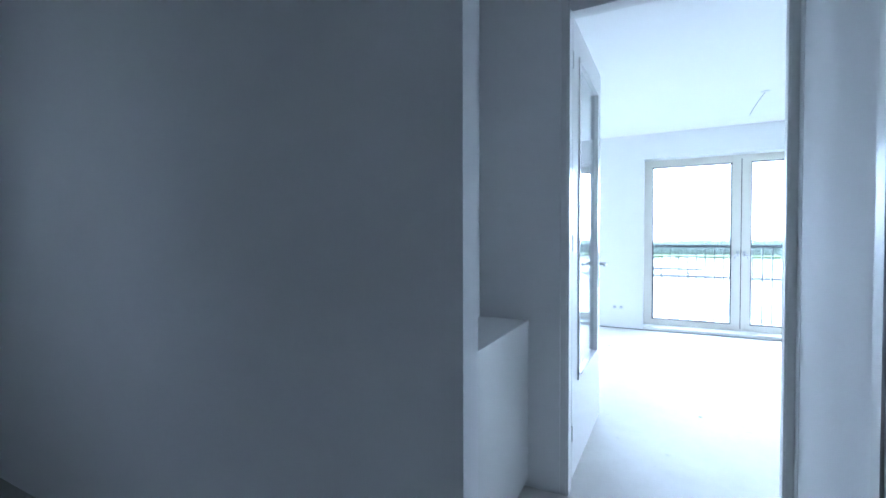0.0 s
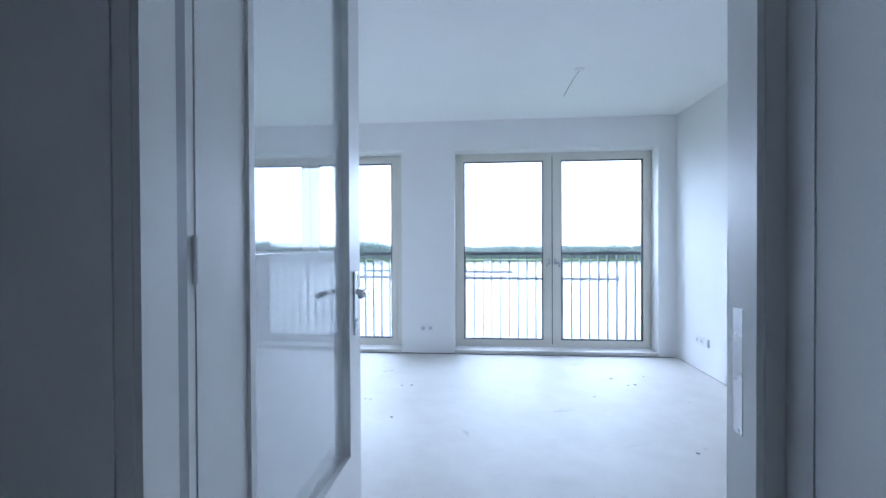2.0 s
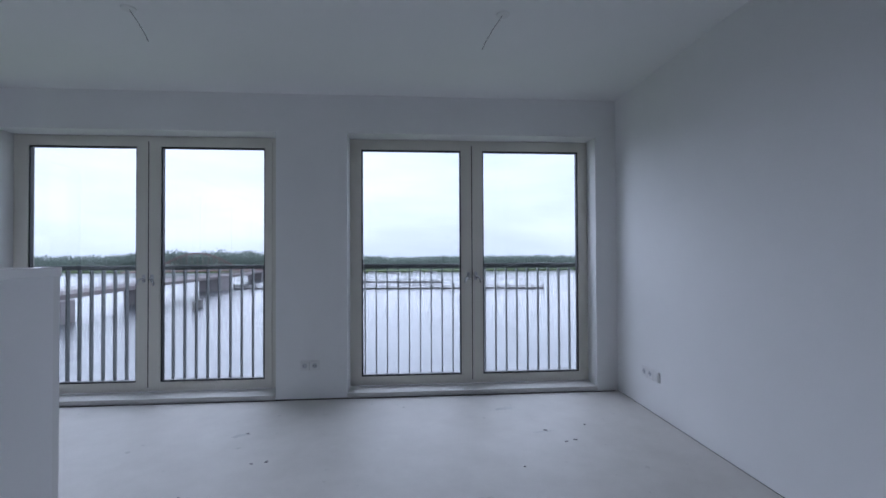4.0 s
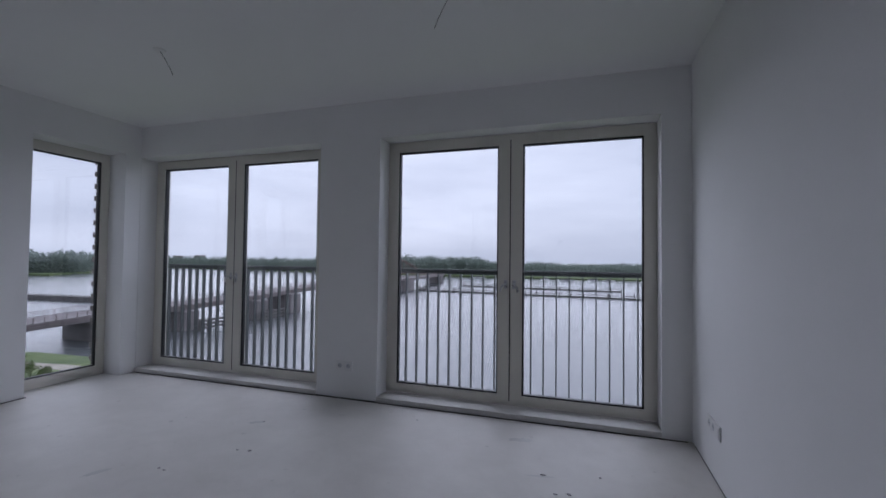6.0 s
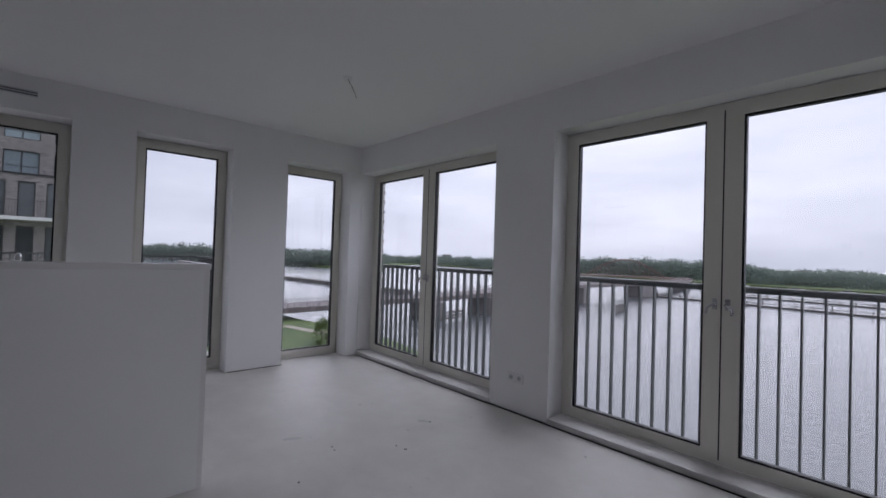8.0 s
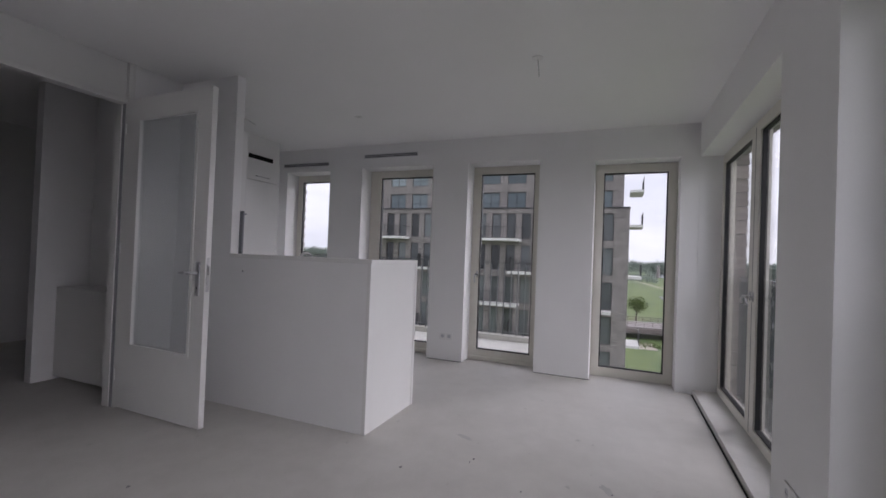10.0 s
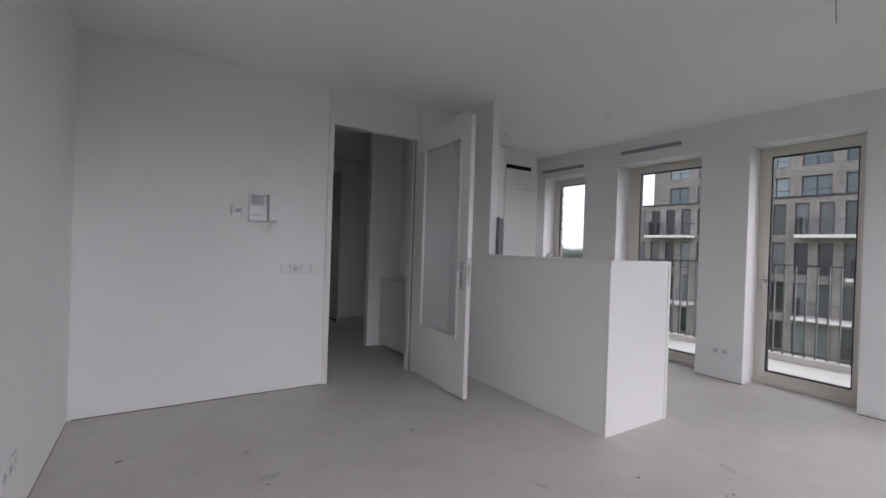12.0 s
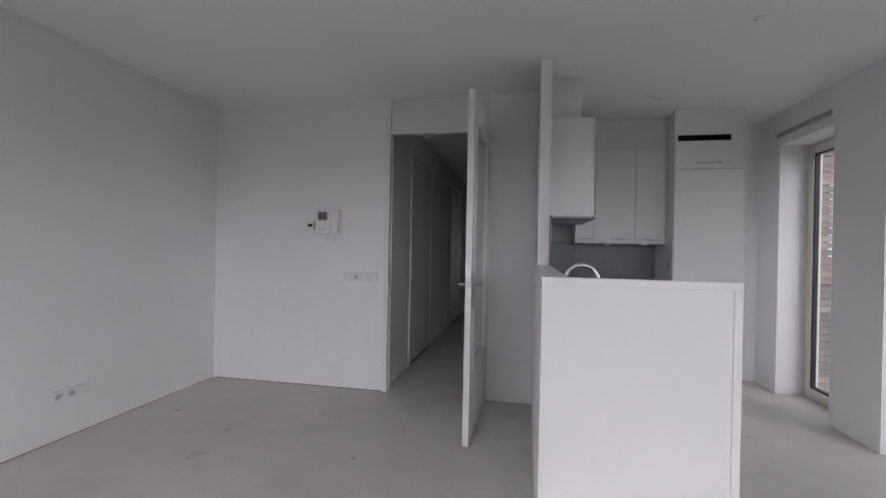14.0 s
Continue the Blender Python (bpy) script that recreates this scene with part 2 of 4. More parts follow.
def leaf_material(name, c0, c1):
    m = surface(name, c0, c1, 0.8, 0.7, fine=12, bump=0.0)
    nt = m.node_tree
    p = nt.nodes["Principled BSDF"]
    geo = nt.nodes.new("ShaderNodeNewGeometry")
    old = p.inputs["Base Color"].links[0].from_socket
    tone = ramp_node(nt, geo.outputs["Random Per Island"], 0.0, (0.55, 0.6, 0.55), 1.0, (1.2, 1.2, 1.1))
    col = mix_node(nt, 1.0, old, tone, "MULTIPLY")
    nt.links.new(col, p.inputs["Base Color"])
    tl = nt.nodes.new("ShaderNodeBsdfTranslucent")
    nt.links.new(col, tl.inputs["Color"])
    mx = nt.nodes.new("ShaderNodeMixShader")
    mx.inputs[0].default_value = 0.45
    nt.links.new(p.outputs["BSDF"], mx.inputs[1])
    nt.links.new(tl.outputs["BSDF"], mx.inputs[2])
    nt.links.new(mx.outputs["Shader"], nt.nodes["Material Output"].inputs["Surface"])
    return m


M_GRASS = grass_material()
M_WATER = water_material()
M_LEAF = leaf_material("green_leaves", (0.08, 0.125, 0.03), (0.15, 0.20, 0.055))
# Paler and greyer than foliage: distance haze is put into the leaf colour.
M_WOODS = leaf_material("haze_paled_leaves", (0.20, 0.245, 0.225), (0.26, 0.30, 0.275))

# ---- mesh helpers ----


def box(bm, x0, y0, z0, x1, y1, z1):
    v = [bm.verts.new(c) for c in ((x0, y0, z0), (x1, y0, z0), (x1, y1, z0), (x0, y1, z0), (x0, y0, z1), (x1, y0, z1), (x1, y1, z1), (x0, y1, z1))]
    for f in ((3, 2, 1, 0), (4, 5, 6, 7), (0, 1, 5, 4), (1, 2, 6, 5), (2, 3, 7, 6), (3, 0, 4, 7)):
        bm.faces.new([v[i] for i in f])


def bevel_all(bm, r, seg=2):
    bmesh.ops.bevel(bm, geom=list(bm.edges), offset=r, segments=seg, affect="EDGES", profile=0.5)


def cyl(bm, p0, p1, r0, r1=None, n=12, caps=True):
    p0, p1 = Vector(p0), Vector(p1)
    d = p1 - p0
    q = d.to_track_quat("Z", "Y").to_matrix().to_4x4()
    bmesh.ops.create_cone(bm, cap_ends=caps, segments=n, radius1=r0, radius2=r0 if r1 is None else r1, depth=d.length,
                          matrix=Matrix.Translation((p0 + p1) / 2) @ q)


def tube(bm, pts, r, n=8):
    """A bent tube along points."""
    pts = [Vector(p) for p in pts]
    rings = []
    for i, p in enumerate(pts):
        d = (pts[min(i + 1, len(pts) - 1)] - pts[max(i - 1, 0)]).normalized()
        side = d.cross(Vector((0.31, 0.83, 0.46))).normalized()
        up = d.cross(side)
        rings.append([bm.verts.new(p + r * (math.cos(a) * side + math.sin(a) * up)) for a in (2 * math.pi * k / n for k in range(n))])
    for a, b in zip(rings, rings[1:]):
        for k in range(n):
            bm.faces.new((a[k], a[(k + 1) % n], b[(k + 1) % n], b[k]))
    bm.faces.new(rings[0][::-1])
    bm.faces.new(rings[-1])


def mesh_of(name, bm, material, smooth=False):
    bmesh.ops.recalc_face_normals(bm, faces=list(bm.faces))
    me = bpy.data.meshes.new(name)
    bm.to_mesh(me)
    bm.free()
    me.materials.append(material)
    if smooth:
        me.polygons.foreach_set("use_smooth", [True] * len(me.polygons))
    return me


def part(name, bm, material, parent=None, label="", smooth=False):
    ob = new(name, mesh_of(name, bm, material, smooth))
    ob.parent = parent
    if label:
        ob["label"] = label
    return ob


def block(name, dims, material, parent=None, label="", r=0.0, seg=2):
    bm = bmesh.new()
    box(bm, *dims)
    if r:
        bevel_all(bm, r, seg)
    return part(name, bm, material, parent, label)


def thing(name, label, category, m=None, group="", kind=""):
    ob = new(name)
    ob.empty_display_size = 0.1
    if m is not None:
        ob.matrix_world = m
    return tagged(ob, label, category, group, kind)


def slab_with_holes(bm, axis, p0, p1, a0, a1, z0, z1, holes):
    """A wall across axis ('x' or 'y') from p0 to p1, along a0..a1, with rectangular openings (a, b, low, high)."""
    cuts = sorted({a0, a1, *[h[0] for h in holes], *[h[1] for h in holes]})
    for a, b in zip(cuts, cuts[1:]):
        zs = sorted((h[2], h[3]) for h in holes if h[0] < (a + b) / 2 < h[1])
        low = z0
        for lo, hi in [*zs, (z1, z1)]:
            if lo > low:
                if axis == "y":
                    box(bm, a, p0, low, b, p1, lo)
                else:
                    box(bm, p0, a, low, p1, b, lo)
            low = hi


def wall(name, axis, p0, p1, a0, a1, z0, z1, holes=(), material=None, label="smooth white plastered wall"):
    bm = bmesh.new()
    slab_with_holes(bm, axis, p0, p1, a0, a1, z0, z1, holes)
    bmesh.ops.remove_doubles(bm, verts=list(bm.verts), dist=0.0005)
    seen = {}
    for f in list(bm.faces):
        key = tuple(sorted(v.index for v in f.verts))
        if key in seen:
            bm.faces.remove(f)
            bm.faces.remove(seen.pop(key))
        else:
            seen[key] = f
    return tagged(part(name, bm, material or M_WALL), label, "wall", kind="structure")


# ---- plan ----
H = 2.612
WX = -5.235
EX = 0.016
SY = -4.147
GX0, GX1 = -5.232, -2.985
RX0, RX1 = -2.385, -0.176
TOP = 2.282
KS = -5.36
HE, HW = -1.705, -2.605
SOUTH = -11.3

wall("wall_north", "y", 0.045, 0.30, GX0, EX, 0.0, H, [(GX0, GX1, 0.0, TOP), (RX0, RX1, 0.0, TOP)], label="white plastered wall with two French window openings")
W_OPEN = [(-4.985, -4.262), (-3.765, -2.762), (-2.315, -1.487), (-0.915, -0.116)]
W_TOP = (2.30, 2.322, 2.322, 2.29)
wall("wall_corner", "y", 0.045, 0.30, WX - 0.30, GX0, 0.0, H, label="white plastered corner pier")
wall("wall_west", "x", WX - 0.30, WX, KS - 0.2, 0.045, 0.0, H, [(a, b, 0.0, t) for (a, b), t in zip(W_OPEN, W_TOP)], label="white plastered wall with four tall window openings")
wall("wall_east", "x", EX, EX + 0.2, SY - 0.14, 0.3, 0.0, H, label="plain smooth white plastered wall")
wall("wall_south", "y", SY - 0.12, SY, -3.015, EX, 0.0, H, [(-2.6065, -1.707, 0.0, H)], label="white plastered wall with the door to the hall")
wall("wall_kitchen", "y", -5.40, KS, WX, -3.02, 0.0, H, label="white kitchen back wall")
wall("wall_stub", "x", -3.092, -3.015, -5.304, -3.515, 0.0, H, label="narrow white partition between kitchen and door")
wall("wall_hall_east", "x", HE, HE + 0.12, SOUTH, SY - 0.12, 0.0, H, label="dim white hall wall")
wall("wall_hall_pier", "y", -5.40, -5.305, -3.02, HW, 0.0, H, label="white wall end beside the hall niche")
wall("wall_hall_west", "x", -2.95, -2.83, -9.9, -7.4, 0.0, H, label="dim white hall wall")
wall("wall_side_room", "y", -7.52, -7.4, WX, -2.95, 0.0, H, label="dim white wall of the side space")
# Unseen wall; its slot is added only to let daylight into the hall.
wall("wall_side_room_west", "x", WX - 0.30, WX, -7.6, -5.56, 0.0, H, [(-6.53, -6.16, 0.9, 2.1)], label="dim white wall of the side space")
wall("wall_hall_end", "y", SOUTH - 0.12, SOUTH, -4.2, -1.57, 0.0, H, [(-2.72, -1.83, 0.0, 2.3)], label="white wall at the far end of the hall")
wall("wall_hall_end_west", "x", -4.2, -4.1, SOUTH, -9.9, 0.0, H, label="dim white wall at the far end of the hall")
wall("wall_hall_step", "y", -10.0, -9.9, -4.2, -2.83, 0.0, H, label="dim white wall at the far end of the hall")
wall("wall_beyond_east", "x", -1.0, -0.9, SOUTH - 1.9, SOUTH - 0.12, 0.0, H, label="white wall beyond the hall")
wall("wall_beyond_west", "x", -3.7, -3.6, SOUTH - 1.9, SOUTH - 0.12, 0.0, H, [(SOUTH - 1.6, SOUTH - 0.8, 0.9, 1.8)], label="white wall with a window beyond the hall")
wall("wall_beyond", "y", SOUTH - 1.9, SOUTH - 1.8, -3.6, -1.0, 0.0, H, label="white wall beyond the hall")

bm = bmesh.new()
box(bm, -5.6, SOUTH - 2.0, -0.25, 0.3, 0.32, 0.0)
tagged(part("floor", bm, M_FLOOR), "bare pale grey screed floor with scuffs and specks", "floor", kind="structure")
bm = bmesh.new()
box(bm, -5.6, SOUTH - 2.0, H, 0.3, 0.32, H + 0.25)
tagged(part("ceiling", bm, M_CEIL), "smooth white sprayed concrete ceiling", "ceiling", kind="structure")

# ---- windows ----


def handle_lever(parent, x, y, z, side=1):
    """A window lever on its plate; y is the inner face."""
    bm = bmesh.new()
    box(bm, x - 0.014, y - 0.008, z - 0.035, x + 0.014, y, z + 0.035)
    bevel_all(bm, 0.004)
    cyl(bm, (x, y - 0.045, z), (x, y, z), 0.009, n=10)
    if side:
        tube(bm, [(x, y - 0.043, z), (x + side * 0.014, y - 0.048, z - 0.006), (x + side * 0.03, y - 0.05, z - 0.026), (x + side * 0.036, y - 0.047, z - 0.06)], 0.0095)
    else:
        tube(bm, [(x, y - 0.043, z), (x - 0.012, y - 0.052, z - 0.01), (x - 0.016, y - 0.054, z - 0.05), (x - 0.012, y - 0.052, z - 0.105)], 0.009)
    return part("handle", bm, M_STEEL, parent, "small steel window lever", smooth=True)


def ring(bm, x0, x1, z0, z1, y0, y1, l, r, b, t):
    box(bm, x0, y0, z0, x0 + l, y1, z1)
    box(bm, x1 - r, y0, z0, x1, y1, z1)
    box(bm, x0 + l, y0, z0, x1 - r, y1, z0 + b)
    box(bm, x0 + l, y0, z1 - t, x1 - r, y1, z1)


def pane(name, corners, y, thick, material, parent, label="clear glass pane"):
    """Two glass surfaces a few millimetres apart, both facing the room."""
    (x0, z0), (x1, z1) = corners
    me = bpy.data.meshes.new(name)
    vs = [(x, yy, z) for yy in (y, y + thick) for x, z in ((x0, z0), (x1, z0), (x1, z1), (x0, z1))]
    me.from_pydata(vs, [], [(0, 1, 2, 3), (4, 5, 6, 7)])
    me.materials.append(material)
    ob = new(name, me)
    ob.parent = parent
    ob["label"] = label
    ob.visible_shadow = False
    return ob


def leaf(win, x0, x1, z0, z1, y0, sl, sr, rail):
    """One glazed sash: timber ring, black glazing bead and pane."""
    bm = bmesh.new()
    ring(bm, x0, x1, z0, z1, y0, y0 + 0.07, sl, sr, rail, rail)
    sash = part("sash", bm, M_FRAME, win)
    bm = bmesh.new()
    ring(bm, x0 + sl - 0.001, x1 - sr + 0.001, z0 + rail - 0.001, z1 - rail + 0.001, y0 + 0.012, y0 + 0.05, 0.013, 0.013, 0.013, 0.013)
    part("gasket", bm, M_GASKET, sash, "black glazing gasket")
    pane("pane", [(x0 + sl - 0.004, z0 + rail - 0.004), (x1 - sr + 0.004, z1 - rail + 0.004)], y0 + 0.026, 0.008, M_GLASS, sash)
    return sash


def window(name, label, m, width, z0, z1, leaves, handle, wide_l=0.0, wide_r=0.0):
    """A timber window; local x to the right seen from inside, y outward."""
    win = thing(name, label, "window", m, kind="structure")
    bm = bmesh.new()
    ring(bm, 0, width, z0, z1, 0.235, 0.325, 0.035 + wide_l, 0.035 + wide_r, 0.03, 0.045)
    part("window_frame", bm, M_FRAME, win)
    n = leaves
    inner = (width - 0.05 - wide_l - wide_r) / n
    mid = (width + wide_l - wide_r) / 2
    for k in range(n):
        leaf(win, 0.025 + wide_l + k * inner + 0.002, 0.025 + wide_l + (k + 1) * inner - 0.002, z0 + 0.03, z1 - 0.04, 0.222, 0.06 if n == 1 or k == 0 else 0.098, 0.06 if n == 1 or k == 1 else 0.098, 0.052)
    if n == 2:
        bm = bmesh.new()
        box(bm, mid - 0.004, 0.2215, z0 + 0.035, mid + 0.004, 0.228, z1 - 0.05)
        part("seam", bm, M_DARK, win, "dark seam between the two sashes")
        handle_lever(win, mid - 0.035, 0.222, 1.03, -1)
        handle_lever(win, mid + 0.035, 0.222, 1.03, 1)
    elif handle:
        handle_lever(win, 0.072 + wide_l, 0.222, 1.03, 0)
    return win


window("window_1", "cream-framed French window with two glazed leaves and a dark railing", pose(GX0, 0, 0), GX1 - GX0, 0.045, TOP - 0.004, 2, False, 0.036, 0.06)
window("window_2", "cream-framed French window with two glazed leaves and a dark railing", pose(RX0, 0, 0), RX1 - RX0, 0.045, TOP - 0.004, 2, False, 0.014, 0.004)
for i, (a, b) in enumerate(W_OPEN):
    window(f"window_{3 + i}", ("cream-framed tall kitchen window", "cream-framed glazed balcony door", "cream-framed tall balcony door", "cream-framed tall fixed window over the river bank")[i],
           Matrix.Translation((WX, a, 0)) @ Matrix.Rotation(radians(90), 4, "Z"), b - a, (0.016, 0.046, 0.046, 0.016)[i], W_TOP[i] - 0.004, 1, i in (1, 2), (0.0, 0.076, 0.012, 0.0)[i])

for x0, x1 in ((GX0, GX1), (RX0, RX1)):
    sill = block("sill", (x0, 0.033, 0.004, x1, 0.236, 0.044), M_SILL, r=0.004)
    tagged(sill, "pale stone threshold under a French window", "window sill", kind="structure")
for a, b in W_OPEN[1:3]:
    sill = block("sill", (WX - 0.34, a + 0.001, 0.001, WX - 0.225, b - 0.001, 0.0455), M_FRAME, r=0.003)
    tagged(sill, "cream painted threshold of a balcony door", "window sill", kind="structure")
for a, b in (W_OPEN[0], W_OPEN[3]):
    sill = block("sill", (WX - 0.34, a + 0.001, 0.001, WX - 0.236, b - 0.001, 0.0155), M_FRAME)
    tagged(sill, "cream painted threshold under a tall window", "window sill", kind="structure")
bm = bmesh.new()
box(bm, -5.19, 0.018, 0.0005, -0.02, 0.030, 0.003)
tagged(part("expansion_gap", bm, M_DARK), "dark expansion gap along the window wall", "floor joint", kind="structure")


def railing(x0, x1, y, label):
    rail = thing("balcony_railing", label, "railing", pose(0, 0, 0), group="French balcony railings")
    bm = bmesh.new()
    box(bm, x0, y - 0.025, 1.125, x1, y + 0.025, 1.14)
    box(bm, x0, y - 0.006, 1.10, x1, y + 0.006, 1.125)
    part("top_rail", bm, M_RAIL, rail)
    bm = bmesh.new()
    box(bm, x0, y - 0.02, 0.03, x1, y + 0.02, 0.045)
    part("bottom_rail", bm, M_RAIL, rail)
    n = round((x1 - x0) / 0.104)
    bm = bmesh.new()
    box(bm, -0.005, -0.02, 0.045, 0.005, 0.02, 1.10)
    me = mesh_of("baluster", bm, M_RAIL)
    for k in range(n + 1):
        ob = new("baluster", me)
        ob.location = (x0 + 0.006 + (x1 - x0 - 0.012) * k / n, y, 0)
        ob.parent = rail
    return rail


railing(GX0 + 0.005, GX1 - 0.005, 0.41, "dark grey-green steel bar railing outside a French window")
railing(RX0 + 0.005, RX1 - 0.005, 0.41, "dark grey-green steel bar railing outside a French window")

# ---- the door between hall and room ----
DT = 2.315
door_frame = thing("door_frame", "white painted door frame with a closed panel above", "door frame", pose(0, 0, 0), kind="structure")
block("jamb", (-1.735, SY - 0.075, 0, -1.7075, SY + 0.012, H - 0.002), M_DOOR, door_frame, r=0.002)
block("jamb", (-2.606, SY - 0.118, 0, -2.577, SY + 0.012, H - 0.002), M_DOOR, door_frame, r=0.002)
for x0, x1 in ((-1.7073, -1.690), (-2.623, -2.6062)):
    block("architrave", (x0, SY + 0.001, 0, x1, SY + 0.012, H - 0.002), M_DOOR, door_frame)
block("transom", (-2.577, SY - 0.075, DT - 0.02, -1.735, SY + 0.006, DT + 0.02), M_DOOR, door_frame, r=0.002)
block("overpanel", (-2.577, SY - 0.07, DT + 0.02, -1.735, SY - 0.02, H - 0.002), M_DOOR, door_frame, "flat white panel over the door")
block("stop", (-1.744, SY - 0.074, 0, -1.735, SY - 0.045, DT - 0.02), M_DOOR, door_frame)
block("stop", (-2.577, SY - 0.117, 0, -2.566, SY - 0.045, DT - 0.02), M_DOOR, door_frame)
# Grey strip puts the darkness of the open rebate gap into colour.
block("rebate", (-2.5768, SY - 0.0448, 0, -2.574, SY - 0.012, DT - 0.02), M_GREYPL, door_frame, "grey strip coloured for the dark gap in the rebate")
bm = bmesh.new()
box(bm, -1.7365, SY - 0.03, 0.95, -1.7335, SY - 0.008, 1.13)
part("strike_plate", bm, M_STEEL, door_frame, "steel strike plate in the jamb")


def door_leaf():
    """Leaf opened into the room, along +y from the hinge at its origin; faces at x = 0 and x = -0.04."""
    d = thing("door_1", "open white door with a tall clear glass panel", "door", pose(-2.575, SY + 0.012, 0, 0, 0, -1.3), kind="structure")
    L, z0, z1 = 0.915, 0.012, DT + 0.008
    gx = (0.165, 0.775, 0.49, 2.155)
    bm = bmesh.new()
    for y0, y1, a, b in ((0, gx[0], z0, z1), (gx[1], L, z0, z1), (gx[0], gx[1], z0, gx[2]), (gx[0], gx[1], gx[3], z1)):
        box(bm, -0.04, y0, a, 0, y1, b)
    part("leaf_body", bm, M_DOOR, d)
    for x0, x1 in ((0.0, 0.008), (-0.048, -0.04)):
        bm = bmesh.new()
        w = 0.016
        box(bm, x0, gx[0] - w, gx[2] - w, x1, gx[0] + 0.004, gx[3] + w)
        box(bm, x0, gx[1] - 0.004, gx[2] - w, x1, gx[1] + w, gx[3] + w)
        box(bm, x0, gx[0] + 0.004, gx[2] - w, x1, gx[1] - 0.004, gx[2] + 0.004)
        box(bm, x0, gx[0] + 0.004, gx[3] - 0.004, x1, gx[1] - 0.004, gx[3] + w)
        part("glazing_bead", bm, M_DOOR, d)
    glass = pane("pane", [(gx[0] - 0.004, gx[2] - 0.004), (gx[1] + 0.004, gx[3] + 0.004)], 0.016, 0.008, M_DGLASS, d, "clear glass door panel")
    glass.rotation_euler = (0, 0, radians(90))
    for s, x in ((1, 0.0), (-1, -0.04)):
        bm = bmesh.new()
        box(bm, min(x, x + s * 0.008), L - 0.085, 0.90, max(x, x + s * 0.008), L - 0.045, 1.13)
        bevel_all(bm, 0.003)
        plate = part("handle_plate", bm, M_STEEL, d, "brushed steel back plate")
        bm = bmesh.new()
        y = L - 0.065
        cyl(bm, (x, y, 1.055), (x + s * 0.05, y, 1.055), 0.010, n=12)
        tube(bm, [(x + s * 0.042, y, 1.055), (x + s * 0.052, y - 0.012, 1.055), (x + s * 0.054, y - 0.06, 1.054), (x + s * 0.054, y - 0.108, 1.052)], 0.0095, 10)
        part("lever", bm, M_STEEL, plate, "steel door lever", smooth=True)
        bm = bmesh.new()
        cyl(bm, (x + s * 0.0085, y, 0.955), (x + s * 0.0095, y, 0.955), 0.006, n=10)
        part("keyhole", bm, M_DARK, plate)
    block("lock_face", (-0.031, L, 0.93, -0.009, L + 0.0015, 1.16), M_STEEL, d, "steel lock face on the door edge")
    for z in (0.25, 1.2, 2.1):
        bm = bmesh.new()
        cyl(bm, (0.003, -0.005, z - 0.04), (0.003, -0.005, z + 0.04), 0.005, n=10)
        part("hinge", bm, M_DOOR, d)
    return d


door_leaf()

# ---- low wall and peninsula ----
HX0, HX1, HY, HZ = -3.722, -3.003, -2.206, 1.188
low = thing("peninsula_wall", "white low wall around the kitchen peninsula with a framed end panel", "low wall", pose(0, 0, 0), kind="structure")
block("side_wall", (-3.095, -3.514, 0.0, HX1, HY - 0.03, HZ - 0.03), M_WALL, low)
block("side_wall", (-3.013, SY + 0.001, 0.0, HX1, -3.514, HZ - 0.03), M_WALL, low)
block("end_panel", (HX0 + 0.03, HY - 0.03, 0.0, HX1, HY - 0.004, HZ - 0.03), M_DOOR, low, "flat white end panel")
block("cap", (-3.105, -3.514, HZ - 0.03, HX1 + 0.002, HY + 0.002, HZ), M_DOOR, low, "white cap on the low wall", r=0.002)
block("cap", (HX0, HY - 0.032, HZ - 0.03, -3.105, HY + 0.002, HZ), M_DOOR, low, "white cap on the low wall", r=0.002)
block("edge_trim", (HX0, HY - 0.032, 0.0, HX0 + 0.03, HY + 0.002, HZ - 0.03), M_DOOR, low, "white upright edge trim", r=0.002)

for dims in ((EX - 0.003, -4.14, 0.0005, EX - 0.0005, -0.035, 0.003), (-1.685, SY + 0.0005, 0.0005, -0.006, SY + 0.005, 0.005), (GX1, 0.040, 0.0005, RX0, 0.0445, 0.004), (WX + 0.0005, -2.75, 0.0005, WX + 0.005, -2.31, 0.005),
             (WX + 0.0005, -1.475, 0.0005, WX + 0.005, -0.90, 0.005)):
    tagged(block("shadow_gap", dims, M_DARK), "thin dark gap between floor and wall", "floor joint", kind="structure")

# ---- kitchen ----


def cupboard_handle(parent, x0, x1, y, z):
    bm = bmesh.new()
    tube(bm, [(x0, y - 0.004, z), (x0, y + 0.025, z), (x1, y + 0.025, z), (x1, y - 0.004, z)], 0.005, 8)
    return part("handle", bm, M_STEEL, parent, "slim steel bar handle")


fridge = thing("tall_cabinet", "tall white built-in fridge cabinet with a flap and a dark vent", "cabinet", pose(0, 0, 0))
FX0, FX1, FY = -4.855, -4.267, -4.768
block("body", (FX0, KS + 0.001, 0.0, FX1, FY - 0.02, H - 0.003), M_KITCHEN, fridge)
block("door", (FX0 + 0.003, FY - 0.019, 0.12, FX1 - 0.003, FY, 2.056), M_KITCHEN, fridge, r=0.0015)
flap = block("flap_door", (FX0 + 0.003, FY - 0.019, 2.062, FX1 - 0.003, FY, 2.315), M_KITCHEN, fridge, r=0.0015)
cupboard_handle(flap, -4.645, -4.455, FY, 2.112)
block("vent", (-4.735, FY - 0.02, 2.322, -4.295, FY - 0.012, 2.372), M_DARK, fridge, "dark ventilation slot")
for z in (2.333, 2.347, 2.361):
    block("vent_slat", (-4.735, FY - 0.012, z - 0.002, -4.295, FY - 0.006, z + 0.002), M_DARK, fridge)

